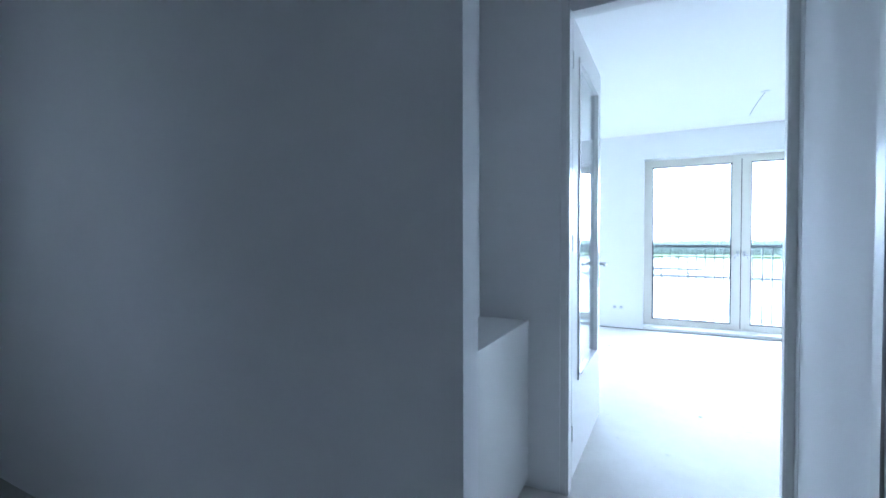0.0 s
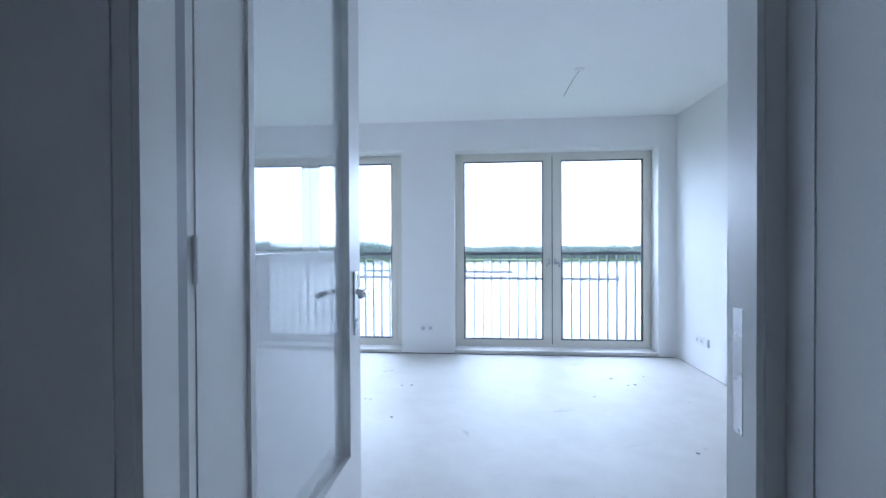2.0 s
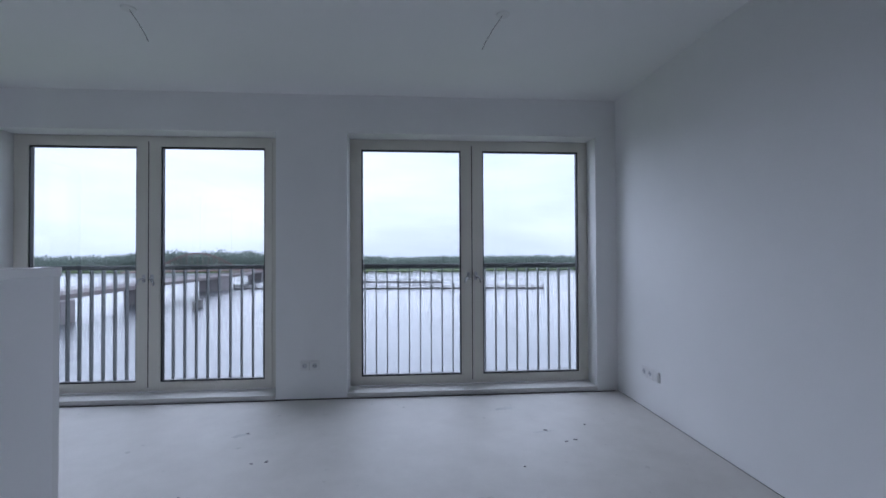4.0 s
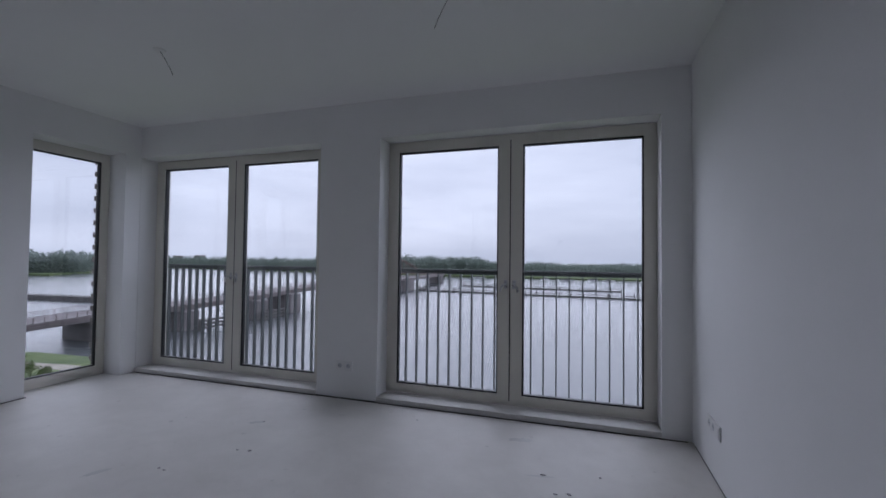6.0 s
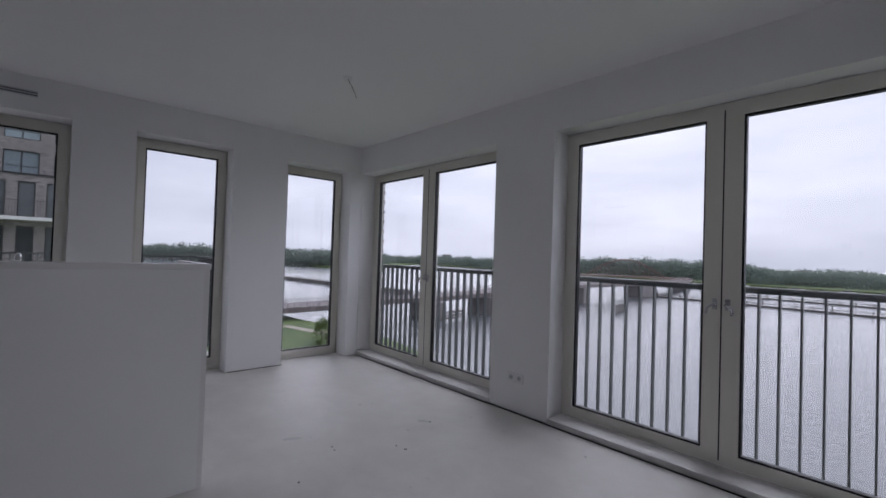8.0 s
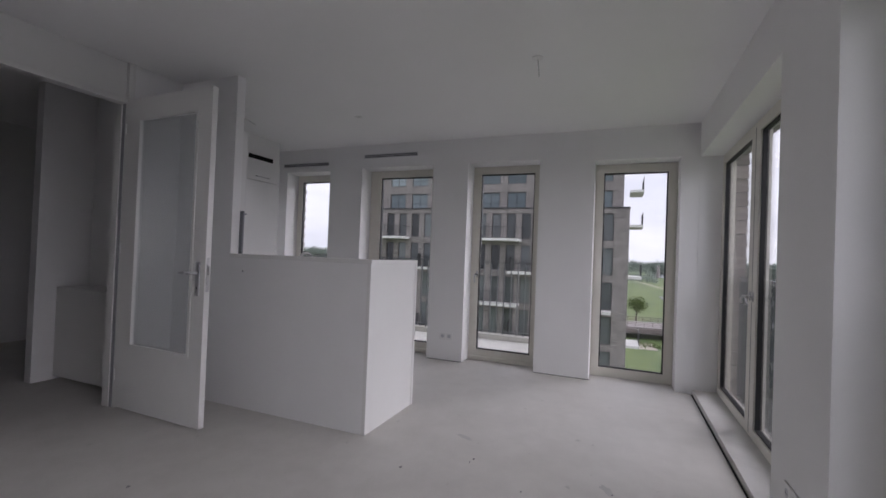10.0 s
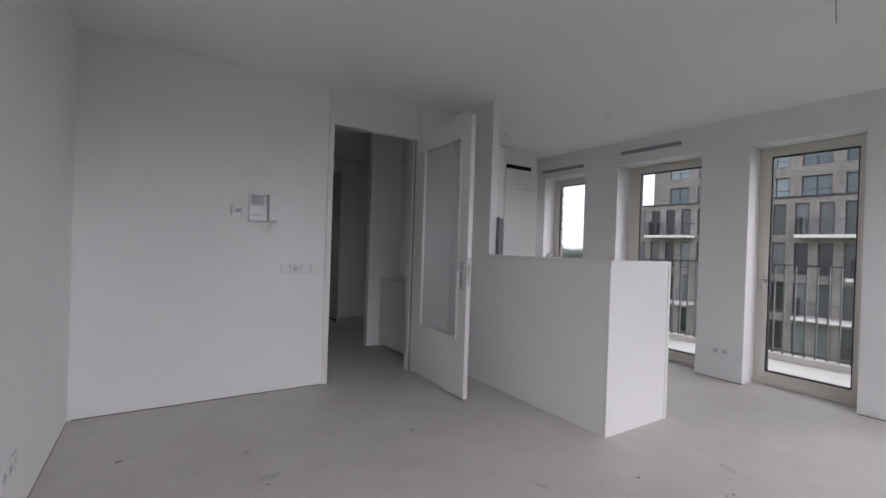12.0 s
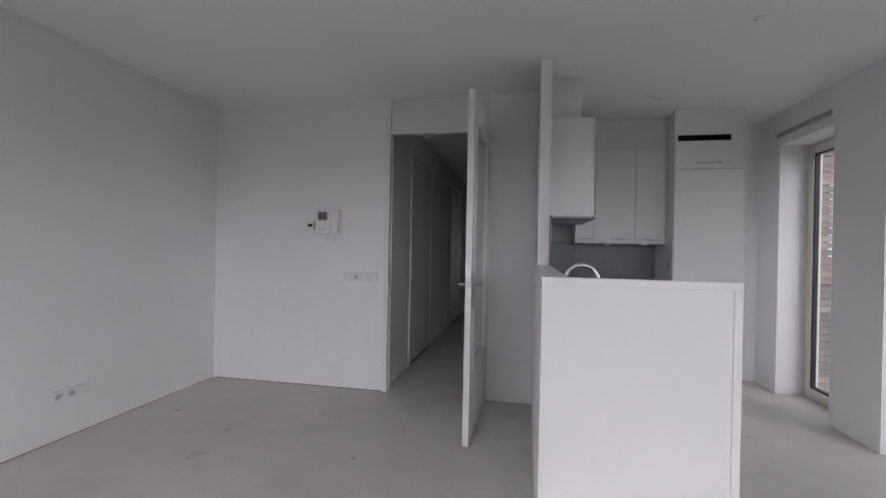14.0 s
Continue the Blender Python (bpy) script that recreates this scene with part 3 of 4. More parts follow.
uppers = thing("wall_cabinet", "white wall cabinet with two doors above the worktop", "cabinet", pose(0, 0, 0))
UY = -5.0
block("body", (-4.264, KS + 0.001, 1.37, -3.42, UY - 0.02, 2.305), M_KITCHEN, uppers)
for x0, x1, hx0, hx1 in ((-4.262, -3.99, -4.22, -4.03), (-3.985, -3.60, -3.95, -3.77), (-3.596, -3.42, -3.58, -3.46)):
    d = block("door", (x0, UY - 0.019, 1.372, x1, UY, 2.303), M_KITCHEN, uppers, r=0.0015)
    cupboard_handle(d, hx0, hx1, UY, 1.41)
for x in (-4.1, -3.75):
    bm = bmesh.new()
    cyl(bm, (x, -5.1, 1.352), (x, -5.1, 1.37), 0.035, n=16)
    part("under_light", bm, M_PLASTIC, uppers, "round under-cabinet light, off")
block("filler_panel", (-4.265, KS + 0.001, 2.307, -3.095, -5.04, H - 0.003), M_KITCHEN, uppers, "white filler panel up to the ceiling")

hood = thing("hood_cabinet", "white wall cabinet with a cooker hood beneath it", "cabinet", pose(0, 0, 0))
block("body", (-3.405, -4.70, 1.55, -3.093, -3.80, 2.283), M_KITCHEN, hood, r=0.0015)
block("door", (-3.422, -4.699, 1.56, -3.406, -3.801, 2.281), M_KITCHEN, hood, r=0.0015)
block("hood_rail", (-3.435, -4.68, 1.535, -3.095, -3.805, 1.549), M_GREYPL, hood, "grey hood underside")
bm = bmesh.new()
cyl(bm, (-3.44, -3.83, 1.585), (-3.42, -3.83, 1.585), 0.012, n=12)
part("knob", bm, M_STEEL, hood)
block("chimney_box", (-3.33, -4.6, 2.285, -3.093, -3.86, H - 0.003), M_KITCHEN, hood, "white duct casing to the ceiling")

tagged(block("backsplash", (-4.265, KS + 0.001, 0.905, -3.11, KS + 0.012, 1.368), M_SPLASH), "smooth grey kitchen backsplash", "backsplash", kind="structure")
tagged(block("backsplash", (-3.105, KS + 0.013, 0.905, -3.093, -3.48, 1.533), M_SPLASH), "smooth grey kitchen backsplash", "backsplash", kind="structure")

for x0, y0, x1, y1, lab in ((-4.264, KS + 0.014, -3.662, -4.78, "white base cabinet along the back wall"),):
    c = thing("base_cabinet", lab, "cabinet", pose(0, 0, 0), group="kitchen base cabinets")
    block("body", (x0, y0, 0.10, x1, y1, 0.868), M_KITCHEN, c)
    block("plinth", (x0, y0, 0.0, x1, y1 - 0.05, 0.099), M_KITCHEN, c)
    block("door", (x0 + 0.003, y1, 0.12, x1 - 0.003, y1 + 0.019, 0.866), M_KITCHEN, c, r=0.0015)
for k in range(3):
    y0 = -4.74 + k * 0.84
    c = thing("base_cabinet", "white base cabinet of the peninsula", "cabinet", pose(0, 0, 0), group="kitchen base cabinets")
    block("body", (-3.66, y0, 0.10, -3.108, y0 + 0.836, 0.868), M_KITCHEN, c)
    block("plinth", (-3.61, y0, 0.0, -3.108, y0 + 0.836, 0.099), M_KITCHEN, c)
    block("door", (-3.679, y0 + 0.003, 0.12, -3.66, y0 + 0.833, 0.866), M_KITCHEN, c, r=0.0015)
bm = bmesh.new()
box(bm, -3.69, -5.345, 0.870, -3.106, -2.225, 0.905)
tagged(part("worktop", bm, M_WORKTOP), "grey kitchen worktop behind the low wall", "worktop")

tap = thing("kitchen_tap", "arched chrome kitchen tap on the peninsula worktop", "tap", pose(-3.155, -2.96, 0.905))
bm = bmesh.new()
cyl(bm, (0, 0, 0), (0, 0, 0.06), 0.026, 0.022, 20)
part("base", bm, M_CHROME, tap, smooth=True)
bm = bmesh.new()
pts = [(0, 0, 0.05), (0, 0, 0.15), (0, 0, 0.213)] + [(-0.09 + 0.09 * math.cos(a), 0, 0.218 + 0.09 * math.sin(a)) for a in (math.pi * k / 14 for k in range(1, 15))] + [(-0.18, 0, 0.187)]
tube(bm, pts, 0.0115, 14)
part("spout", bm, M_CHROME, tap, "curved chrome spout", smooth=True)
bm = bmesh.new()
tube(bm, [(0, 0.02, 0.045), (0, 0.05, 0.055), (0, 0.085, 0.075)], 0.006, 10)
part("lever", bm, M_CHROME, tap, smooth=True)

# ---- fittings on walls and ceiling ----


def socket_row(label, m, n, kinds):
    """A row of plates: local x along the wall, y out of the wall."""
    s = thing("wall_socket", label, "socket", m)
    for k in range(n):
        x = (k - (n - 1) / 2) * 0.083
        plate = block("plate", (x - 0.0405, 0.0, -0.0405, x + 0.0405, 0.010, 0.0405), M_PLASTIC, s, r=0.004)
        kind = kinds[k]
        bm = bmesh.new()
        if kind == "s":
            cyl(bm, (x, 0.0085, 0), (x, 0.0105, 0), 0.021, n=24)
            part("recess", bm, M_CASE, plate, "round earthed socket recess")
            for dx in (-0.0095, 0.0095):
                bm = bmesh.new()
                cyl(bm, (x + dx, 0.0100, 0), (x + dx, 0.0110, 0), 0.003, n=8)
                part("pin_hole", bm, M_DARK, plate)
        else:
            box(bm, x - 0.030, 0.010, -0.030, x + 0.030, 0.0145, 0.030)
            bevel_all(bm, 0.003)
            part("rocker", bm, M_PLASTIC, plate, "white rocker switch")
    return s


socket_row("double white wall socket low on the pier between the French windows", pose(-2.70, 0.044, 0.285, 0, 0, 180), 2, "ss")
socket_row("triple white wall socket low on the plain wall", pose(EX - 0.001, -0.50, 0.295, 0, 0, 90), 3, "rss")
socket_row("triple white wall socket low on the plain wall near the door", pose(EX - 0.001, -2.80, 0.285, 0, 0, 90), 3, "rss")
socket_row("double white wall socket low on the window pier", pose(WX + 0.001, -2.515, 0.285, 0, 0, -90), 2, "ss")
socket_row("row of white switches and a socket beside the door", pose(-1.475, SY + 0.001, 1.015, 0, 0, 0), 4, "rrsr")

ic = thing("intercom", "white video intercom with handset and small grey screen", "intercom", pose(-1.172, SY + 0.001, 1.51))
block("back_plate", (-0.108, 0.0, -0.114, 0.12, 0.02, 0.114), M_PLASTIC, ic, "white back plate", r=0.004)
block("housing", (-0.018, 0.014, -0.11, 0.118, 0.045, 0.11), M_PLASTIC, ic, r=0.008)
block("bezel", (0.008, 0.045, 0.012, 0.104, 0.0475, 0.092), M_GREYPL, ic, "grey screen bezel", r=0.002)
block("screen", (0.018, 0.0475, 0.022, 0.094, 0.049, 0.083), M_DISPLAY, ic, "small blue-grey screen")
block("handset", (-0.102, 0.02, -0.108, -0.026, 0.068, 0.108), M_PLASTIC, ic, "white handset on its cradle", r=0.014)
for k in range(3):
    block("button", (0.026 + k * 0.026, 0.045, -0.07, 0.044 + k * 0.026, 0.047, -0.06), M_CASE, ic)
bm = bmesh.new()
tube(bm, [(-0.055, 0.03, -0.095), (-0.06, 0.032, -0.14), (-0.05, 0.034, -0.185), (-0.02, 0.034, -0.20), (0.012, 0.032, -0.18), (0.02, 0.028, -0.14), (0.018, 0.02, -0.10)], 0.004, 8)
part("cord", bm, M_PLASTIC, ic, "curled white handset cord", smooth=True)

th = thing("thermostat", "small white room thermostat with a grey display", "thermostat", pose(-0.975, SY + 0.001, 1.475))
block("housing", (-0.042, 0, -0.042, 0.042, 0.022, 0.042), M_PLASTIC, th, r=0.005)
block("display", (-0.026, 0.022, -0.012, 0.016, 0.0235, 0.016), M_SCREEN, th)

cp = thing("cable_outlet", "small capped pipe end on the low wall", "outlet", pose(HX1, -3.36, 1.055))
bm = bmesh.new()
cyl(bm, (0.0, 0, 0), (0.006, 0, 0), 0.010, n=14)
part("ring", bm, M_PLASTIC, cp)
bm = bmesh.new()
cyl(bm, (0.006, 0, 0), (0.007, 0, 0), 0.006, n=12)
part("plug", bm, M_GREYPL, cp)


def lamp_point(x, y, dx, dy, drop):
    o = thing("ceiling_outlet", "bare ceiling lamp outlet with a loose grey wire", "lamp outlet", pose(x, y, H), group="ceiling outlets")
    bm = bmesh.new()
    cyl(bm, (0, 0, -0.008), (0, 0, 0), 0.036, 0.04, 20)
    part("cover", bm, M_PLASTIC, o, "round white cover")
    bm = bmesh.new()
    tube(bm, [(0, 0, 0.0), (0.12 * dx, 0.12 * dy, -0.12 * drop), (0.45 * dx, 0.45 * dy, -0.40 * drop), (0.8 * dx, 0.8 * dy, -0.75 * drop), (dx, dy, -drop)], 0.0022, 6)
    part("wire", bm, M_CABLE, o, "loose bent wire")


lamp_point(-1.305, -1.29, -0.12, 0.02, 0.20)
lamp_point(-3.41, -1.21, 0.09, 0.03, 0.17)
lamp_point(-4.19, -3.155, 0.03, 0.02, 0.02)
lamp_point(-3.935, -4.395, -0.09, 0.03, 0.035)

for y0, y1, z in ((-5.05, -4.29, 2.40), (-3.735, -2.98, 2.468)):
    g = thing("air_grille", "long slotted ventilation grille above a window", "vent", pose(WX, 0, 0), group="ventilation grilles")
    block("backing", (0.0, y0 + 0.004, z - 0.02, 0.002, y1 - 0.004, z + 0.02), M_DARK, g)
    for dz, hh in ((-0.0185, 0.0055), (0.0, 0.005), (0.0185, 0.0055)):
        block("slat", (0.002, y0, z + dz - hh, 0.008, y1, z + dz + hh), M_CASE, g, r=0.001)

det = thing("smoke_detector", "round white smoke detector on the hall ceiling", "detector", pose(-2.3, -8.2, H))
bm = bmesh.new()
cyl(bm, (0, 0, -0.045), (0, 0, 0), 0.045, 0.055, 24)
part("housing", bm, M_PLASTIC, det)

# ---- hall ----
bx = thing("duct_box", "white boxed casing in the hall niche", "box", pose(0, 0, 0))
block("front", (-2.786, -5.303, 0.035, -2.76, SY - 0.121, 0.80), M_DOOR, bx, r=0.002)
block("top", (-3.012, -5.303, 0.80, -2.758, SY - 0.121, 0.824), M_DOOR, bx, r=0.002)
block("body", (-3.011, -5.302, 0.0, -2.83, SY - 0.122, 0.799), M_DOOR, bx)


def hall_door(name, label, m, width=0.93, grip=True):
    """A flush closed door; local x along the wall, y out of the wall."""
    d = thing(name, label, "door", m, kind="structure")
    bm = bmesh.new()
    ring(bm, -0.05, width + 0.05, 0.0, 2.36, 0.0, 0.018, 0.05, 0.05, 0.0005, 0.05)
    part("door_frame", bm, M_DOOR, d)
    block("leaf_body", (0.004, 0.0, 0.03, width - 0.004, 0.012, 2.306), M_DOOR, d)
    block("gap", (0.0, 0.0, 0.001, width, 0.004, 0.029), M_DARK, d, "dark gap under the door")
    if grip:
        bm = bmesh.new()
        box(bm, 0.05, 0.012, 0.90, 0.09, 0.02, 1.12)
        cyl(bm, (0.07, 0.02, 1.05), (0.07, 0.06, 1.05), 0.01, n=10)
        tube(bm, [(0.07, 0.058, 1.05), (0.10, 0.062, 1.05), (0.19, 0.062, 1.05)], 0.009)
        part("handle", bm, M_STEEL, d, "steel lever on a plate")
    return d


hall_door("door_2", "closed white door in the hall", Matrix.Translation((HE - 0.001, -5.93, 0)) @ Matrix.Rotation(radians(90), 4, "Z"))
hall_door("door_3", "closed white door further down the hall", Matrix.Translation((HE - 0.001, -8.5, 0)) @ Matrix.Rotation(radians(90), 4, "Z"))
hall_door("door_4", "closed white door in the hall side wall", Matrix.Translation((-2.829, -7.0, 0)) @ Matrix.Rotation(radians(-90), 4, "Z"))
ajar = thing("door_5", "white hall door standing slightly ajar", "door", pose(-2.826, -7.80, 0, 0, 0, 6.2), kind="structure")
block("leaf_body", (-0.002, -0.88, 0.012, 0.038, 0.0, 2.31), M_DOOR, ajar, r=0.002)

# ---- bits on the floor ----
rng = random.Random(4)
for x, y, s in ((-2.70, -1.08, 0.018), (-0.76, -0.94, 0.016), (-0.91, -0.77, 0.014), (-1.90, -0.23, 0.010), (-0.60, -0.70, 0.012), (-0.31, -3.34, 0.02), (-0.97, -2.71, 0.012), (-1.93, -2.93, 0.014),
                (-2.73, -1.79, 0.013), (-3.02, -1.44, 0.011), (-1.19, -1.27, 0.014), (-0.84, -2.19, 0.016), (-0.83, -0.96, 0.013), (-2.96, -0.65, 0.012), (-2.97, -1.45, 0.010), (-2.78, -1.10, 0.010)):
    bm = bmesh.new()
    a = rng.uniform(0, 6.28)
    q = [(s * math.cos(a + t) * rng.uniform(0.5, 1.3), s * math.sin(a + t) * rng.uniform(0.3, 0.8)) for t in (0.2, 1.3, 2.5, 3.6, 5.0)]
    lo = [bm.verts.new((u, w, 0.0)) for u, w in q]
    hi = [bm.verts.new((u * 0.8, w * 0.8, s * rng.uniform(0.15, 0.4))) for u, w in q]
    bm.faces.new(hi)
    for k in range(5):
        bm.faces.new((lo[k], lo[(k + 1) % 5], hi[(k + 1) % 5], hi[k]))
    ob = part("plaster_crumb", bm, M_CABLE)
    ob.location = (x, y, 0.0005)
    tagged(ob, "small grey plaster crumb lying on the floor", "debris", group="plaster crumbs")
M_STAIN = surface("damp_screed_stain", (0.44, 0.43, 0.41), (0.55, 0.545, 0.525), 9.0, 0.55, fine=90, bump=0.1, depth=0.001)
floor_ob = bpy.data.objects["floor"]
for x, y, w, d, tilt in ((-1.10, -0.32, 0.16, 0.05, 0.2), (-3.0, -0.68, 0.12, 0.04, 0.6), (-0.98, -2.78, 0.10, 0.05, 0.1), (-0.93, -3.13, 0.07, 0.04, 1.0), (-1.51, -1.59, 0.14, 0.035, 0.3), (-1.16, -2.11, 0.15, 0.006, 0.35), (-0.92, -0.79, 0.12, 0.02, 0.15), (-2.2, -2.0, 0.09, 0.03, 2.0), (-3.3, -1.6, 0.12, 0.04, 1.2)):
    bm = bmesh.new()
    ring_v = []
    for k in range(22):
        a = 2 * math.pi * k / 22
        r = 0.55 + 0.45 * noise.noise(Vector((3 * math.cos(a) + x * 5, 3 * math.sin(a) + y * 5, 0.3)))
        u, t = r * w * math.cos(a), r * d * math.sin(a)
        ring_v.append(bm.verts.new((x + u * math.cos(tilt) - t * math.sin(tilt), y + u * math.sin(tilt) + t * math.cos(tilt), 0.0006)))
    bm.faces.new(ring_v)
    part("scuff", bm, M_STAIN, floor_ob, "faint grey scuff on the screed")

# ---- outside: facade skin, balcony ----
wall("facade_north", "y", 0.345, 0.45, -5.62, 1.5, -3.0, 4.0, [(GX0 - 0.25, GX1 + 0.08, -0.02, TOP + 0.02), (RX0 - 0.12, RX1 + 0.08, -0.02, TOP + 0.02)], M_FACADE, "grey brick outer wall facing the river")
# The last hole, out of view, continues the added daylight slot.
wall("facade_west", "x", WX - 0.415, WX - 0.32, -9.0, 0.345, -3.0, 4.0, [(a - 0.13, b + 0.07, -0.02, 2.33) for a, b in W_OPEN] + [(-6.55, -6.14, 0.88, 2.12)], M_FACADE, "grey brick outer wall beside the balcony")
bal = thing("balcony", "pale concrete balcony with a grey steel bar railing", "balcony", pose(0, 0, 0))
block("floor_slab", (-7.25, -6.0, -0.32, WX - 0.42, -1.30, -0.06), M_CONCRETE, bal, r=0.01)
block("upstand", (-7.25, -6.0, -0.06, -7.10, -1.30, 0.02), M_CONCRETE, bal, r=0.008)
for dims in ((-7.20, -6.0, 1.145, -7.14, -1.31, 1.165), (-7.19, -6.0, 0.06, -7.15, -1.31, 0.075), (-7.20, -1.36, 1.145, WX - 0.43, -1.31, 1.165), (-7.19, -1.35, 0.06, WX - 0.43, -1.32, 0.075)):
    block("rail", dims, M_RAIL, bal)
bm = bmesh.new()
box(bm, -0.02, -0.006, 0.02, 0.02, 0.006, 1.145)
me_bal = mesh_of("baluster", bm, M_RAIL)
for k in range(43):
    ob = new("baluster", me_bal)
    ob.location = (-7.17, -5.95 + k * 0.11, 0)
    ob.parent = bal
for k in range(14):
    ob = new("baluster", me_bal)
    ob.location = (-7.10 + k * 0.11, -1.335, 0)
    ob.rotation_euler = (0, 0, radians(90))
    ob.parent = bal

# ---- outside: ground, river, bridge ----
GZ, WZ = -15.0, -17.0
bm = bmesh.new()
v = [bm.verts.new((x, y, WZ)) for x, y in ((-4500, -4500), (4500, -4500), (4500, 4500), (-4500, 4500))]
bm.faces.new(v)
tagged(part("water", bm, M_WATER), "wide calm grey river under an overcast sky", "river", kind="structure")


def land(name, outline, z0, z1, material, label, category="ground"):
    bm = bmesh.new()
    lo = [bm.verts.new((x, y, z0)) for x, y in outline]
    hi = [bm.verts.new((x, y, z1)) for x, y in outline]
    bm.faces.new(hi)
    for k in range(len(lo)):
        j = (k + 1) % len(lo)
        bm.faces.new((lo[k], lo[j], hi[j], hi[k]))
    return tagged(part(name, bm, material), label, category, kind="structure")


M_GRAVEL = surface("beige_gravel", (0.30, 0.27, 0.22), (0.42, 0.38, 0.31), 0.4, 0.9, fine=6, bump=0.3, depth=0.01)
land("ground", [(300, -900), (300, 26), (20, 22), (-40, 33), (-58, 44), (-70, 46), (-88, 45), (-100, 42), (-125, 40), (-221, 41), (-300, 33), (-345, 29), (-400, 44), (-520, 48), (-560, 26), (-900, 60), (-4400, 300), (-4400, -4400), (300, -4400)], WZ - 1, GZ, M_GRASS, "green grassy river bank with paths")
land("far_bank", [(-1500, 340), (-900, 330), (-520, 245), (-470, 262), (-700, 560), (-480, 545), (-300, 500), (-90, 470), (30, 470), (300, 520), (900, 560), (1500, 1950), (-1500, 1950)], WZ - 1, WZ + 1.4, M_GRASS, "low grassy far bank of the river")
land("breakwater", [(-300, 107), (-165, 119), (-165, 124), (-300, 113)], WZ - 1, WZ + 1.9, M_TIMBER, "long dark breakwater in the river", "breakwater")
land("canal", [(-108, 17.3), (-134, 17.8), (-180, 17.6), (-236, 17.9), (-236, 19.1), (-180, 19.5), (-134, 20.3), (-108, 20.4)], GZ - 0.4, GZ + 0.06, M_WATER, "narrow straight ditch with still water", "ditch")
land("path", [(-130, 39.0), (-221, 38.0), (-348, 19.6), (-420, 10), (-420, 12.5), (-348, 22.2), (-221, 39.9), (-130, 40.0)], GZ - 0.4, GZ + 0.05, M_GRAVEL, "pale path along the bank", "path")
land("shore_path", [(-46, 33), (-60, 38), (-72, 41.2), (-82, 39.6), (-94, 36), (-94, 34), (-82, 37.0), (-72, 38.5), (-60, 35.4), (-46, 30.6)], GZ - 0.4, GZ + 0.05, M_GRAVEL, "pale gravel path along the shore", "path")
land("side_path", [(-90, -12), (-97, -12), (-97, 6.0), (-90, 6.6)], GZ - 0.4, GZ + 0.05, M_GRAVEL, "pale path crossing the meadow", "path")

BR = [(-110, -300, -13.4), (-108, -60, -13.0), (-107, 0, -12.6), (-106, 50, -11.9), (-104, 62, -11.0), (-101, 80, -10.7), (-100, 102, -10.0), (-102, 125, -9.2), (-104, 170, -9.0), (-106, 240, -9.4), (-120, 340, -10.6), (-160, 470, -14.0)]
bridge = thing("road_bridge", "long concrete road bridge on dark piers over the river", "bridge", pose(0, 0, 0))
deck, rails = bmesh.new(), bmesh.new()
for (x0, y0, z0), (x1, y1, z1) in zip(BR, BR[1:]):
    a, b = Vector((x0, y0, z0)), Vector((x1, y1, z1))
    s = (b - a).cross(Vector((0, 0, 1))).normalized() * 5.0
    for bmx, lo, hi, o0, o1 in ((deck, -1.35, 0.0, -1, 1), (rails, 0.95, 1.05, 1.0, 1.03), (rails, 0.95, 1.05, -1.03, -1.0), (rails, 0.62, 0.70, 1.0, 1.02), (rails, 0.62, 0.70, -1.02, -1.0), (rails, 0.3, 0.38, 1.0, 1.02), (rails, 0.3, 0.38, -1.02, -1.0), (rails, -0.5, -0.3, 1.0, 1.05), (rails, -0.5, -0.3, -1.05, -1.0), (rails, -1.0, -0.85, 1.0, 1.04)):
        ring0 = [bmx.verts.new(a + s * o + Vector((0, 0, h))) for o, h in ((o0, lo), (o1, lo), (o1, hi), (o0, hi))]
        ring1 = [bmx.verts.new(b + s * o + Vector((0, 0, h))) for o, h in ((o0, lo), (o1, lo), (o1, hi), (o0, hi))]
        for k in range(4):
            bmx.faces.new((ring0[k], ring0[(k + 1) % 4], ring1[(k + 1) % 4], ring1[k]))
        bmx.faces.new(ring0[::-1])
        bmx.faces.new(ring1)
    n = max(2, int((b - a).length / 1.6))
    for k in range(n):
        c = a + (b - a) * k / n
        for o in (-1.015, 1.015):
            q = c + s * o
            box(rails, q.x - 0.06, q.y - 0.06, q.z, q.x + 0.06, q.y + 0.06, q.z + 0.95)
part("deck", deck, M_BRIDGE, bridge)
part("railing", rails, M_RUST, bridge, "red-brown bridge railing")
for x, y, z, w in ((-105, 62.5, -12.2, 2.6), (-99.5, 80.5, -12.0, 4.5), (-98.5, 104, -11.3, 5.5), (-100, 122, -10.6, 5.5), (-104, 170, -10.3, 5), (-106, 237, -10.7, 14), (-120, 340, -11.9, 6)):
    bm = bmesh.new()
    box(bm, x - 5.2, y - w / 2, WZ - 1, x + 5.2, y + w / 2, z)
    bevel_all(bm, 0.3, 1)
    part("pier", bm, M_BRIDGE, bridge, "dark weathered concrete pier")
for x, y, ln in ((-91, 106, 12), (-75, 152, 9), (-92, 84, 8)):
    f = thing("fender", "weathered timber ship fender beside the bridge", "fender", pose(x, y, WZ, 0, 0, 8), group="ship fenders")
    for z in (0.6, 1.5, 2.4):
        block("beam", (-0.4, -ln / 2, z - 0.25, 0.4, ln / 2, z + 0.25), M_TIMBER, f)
    for k in range(int(ln / 3) + 1):
        bm = bmesh.new()
        cyl(bm, (0, -ln / 2 + k * 3, -1), (0, -ln / 2 + k * 3, 3.0), 0.3, n=8)
        part("pile", bm, M_TIMBER, f)


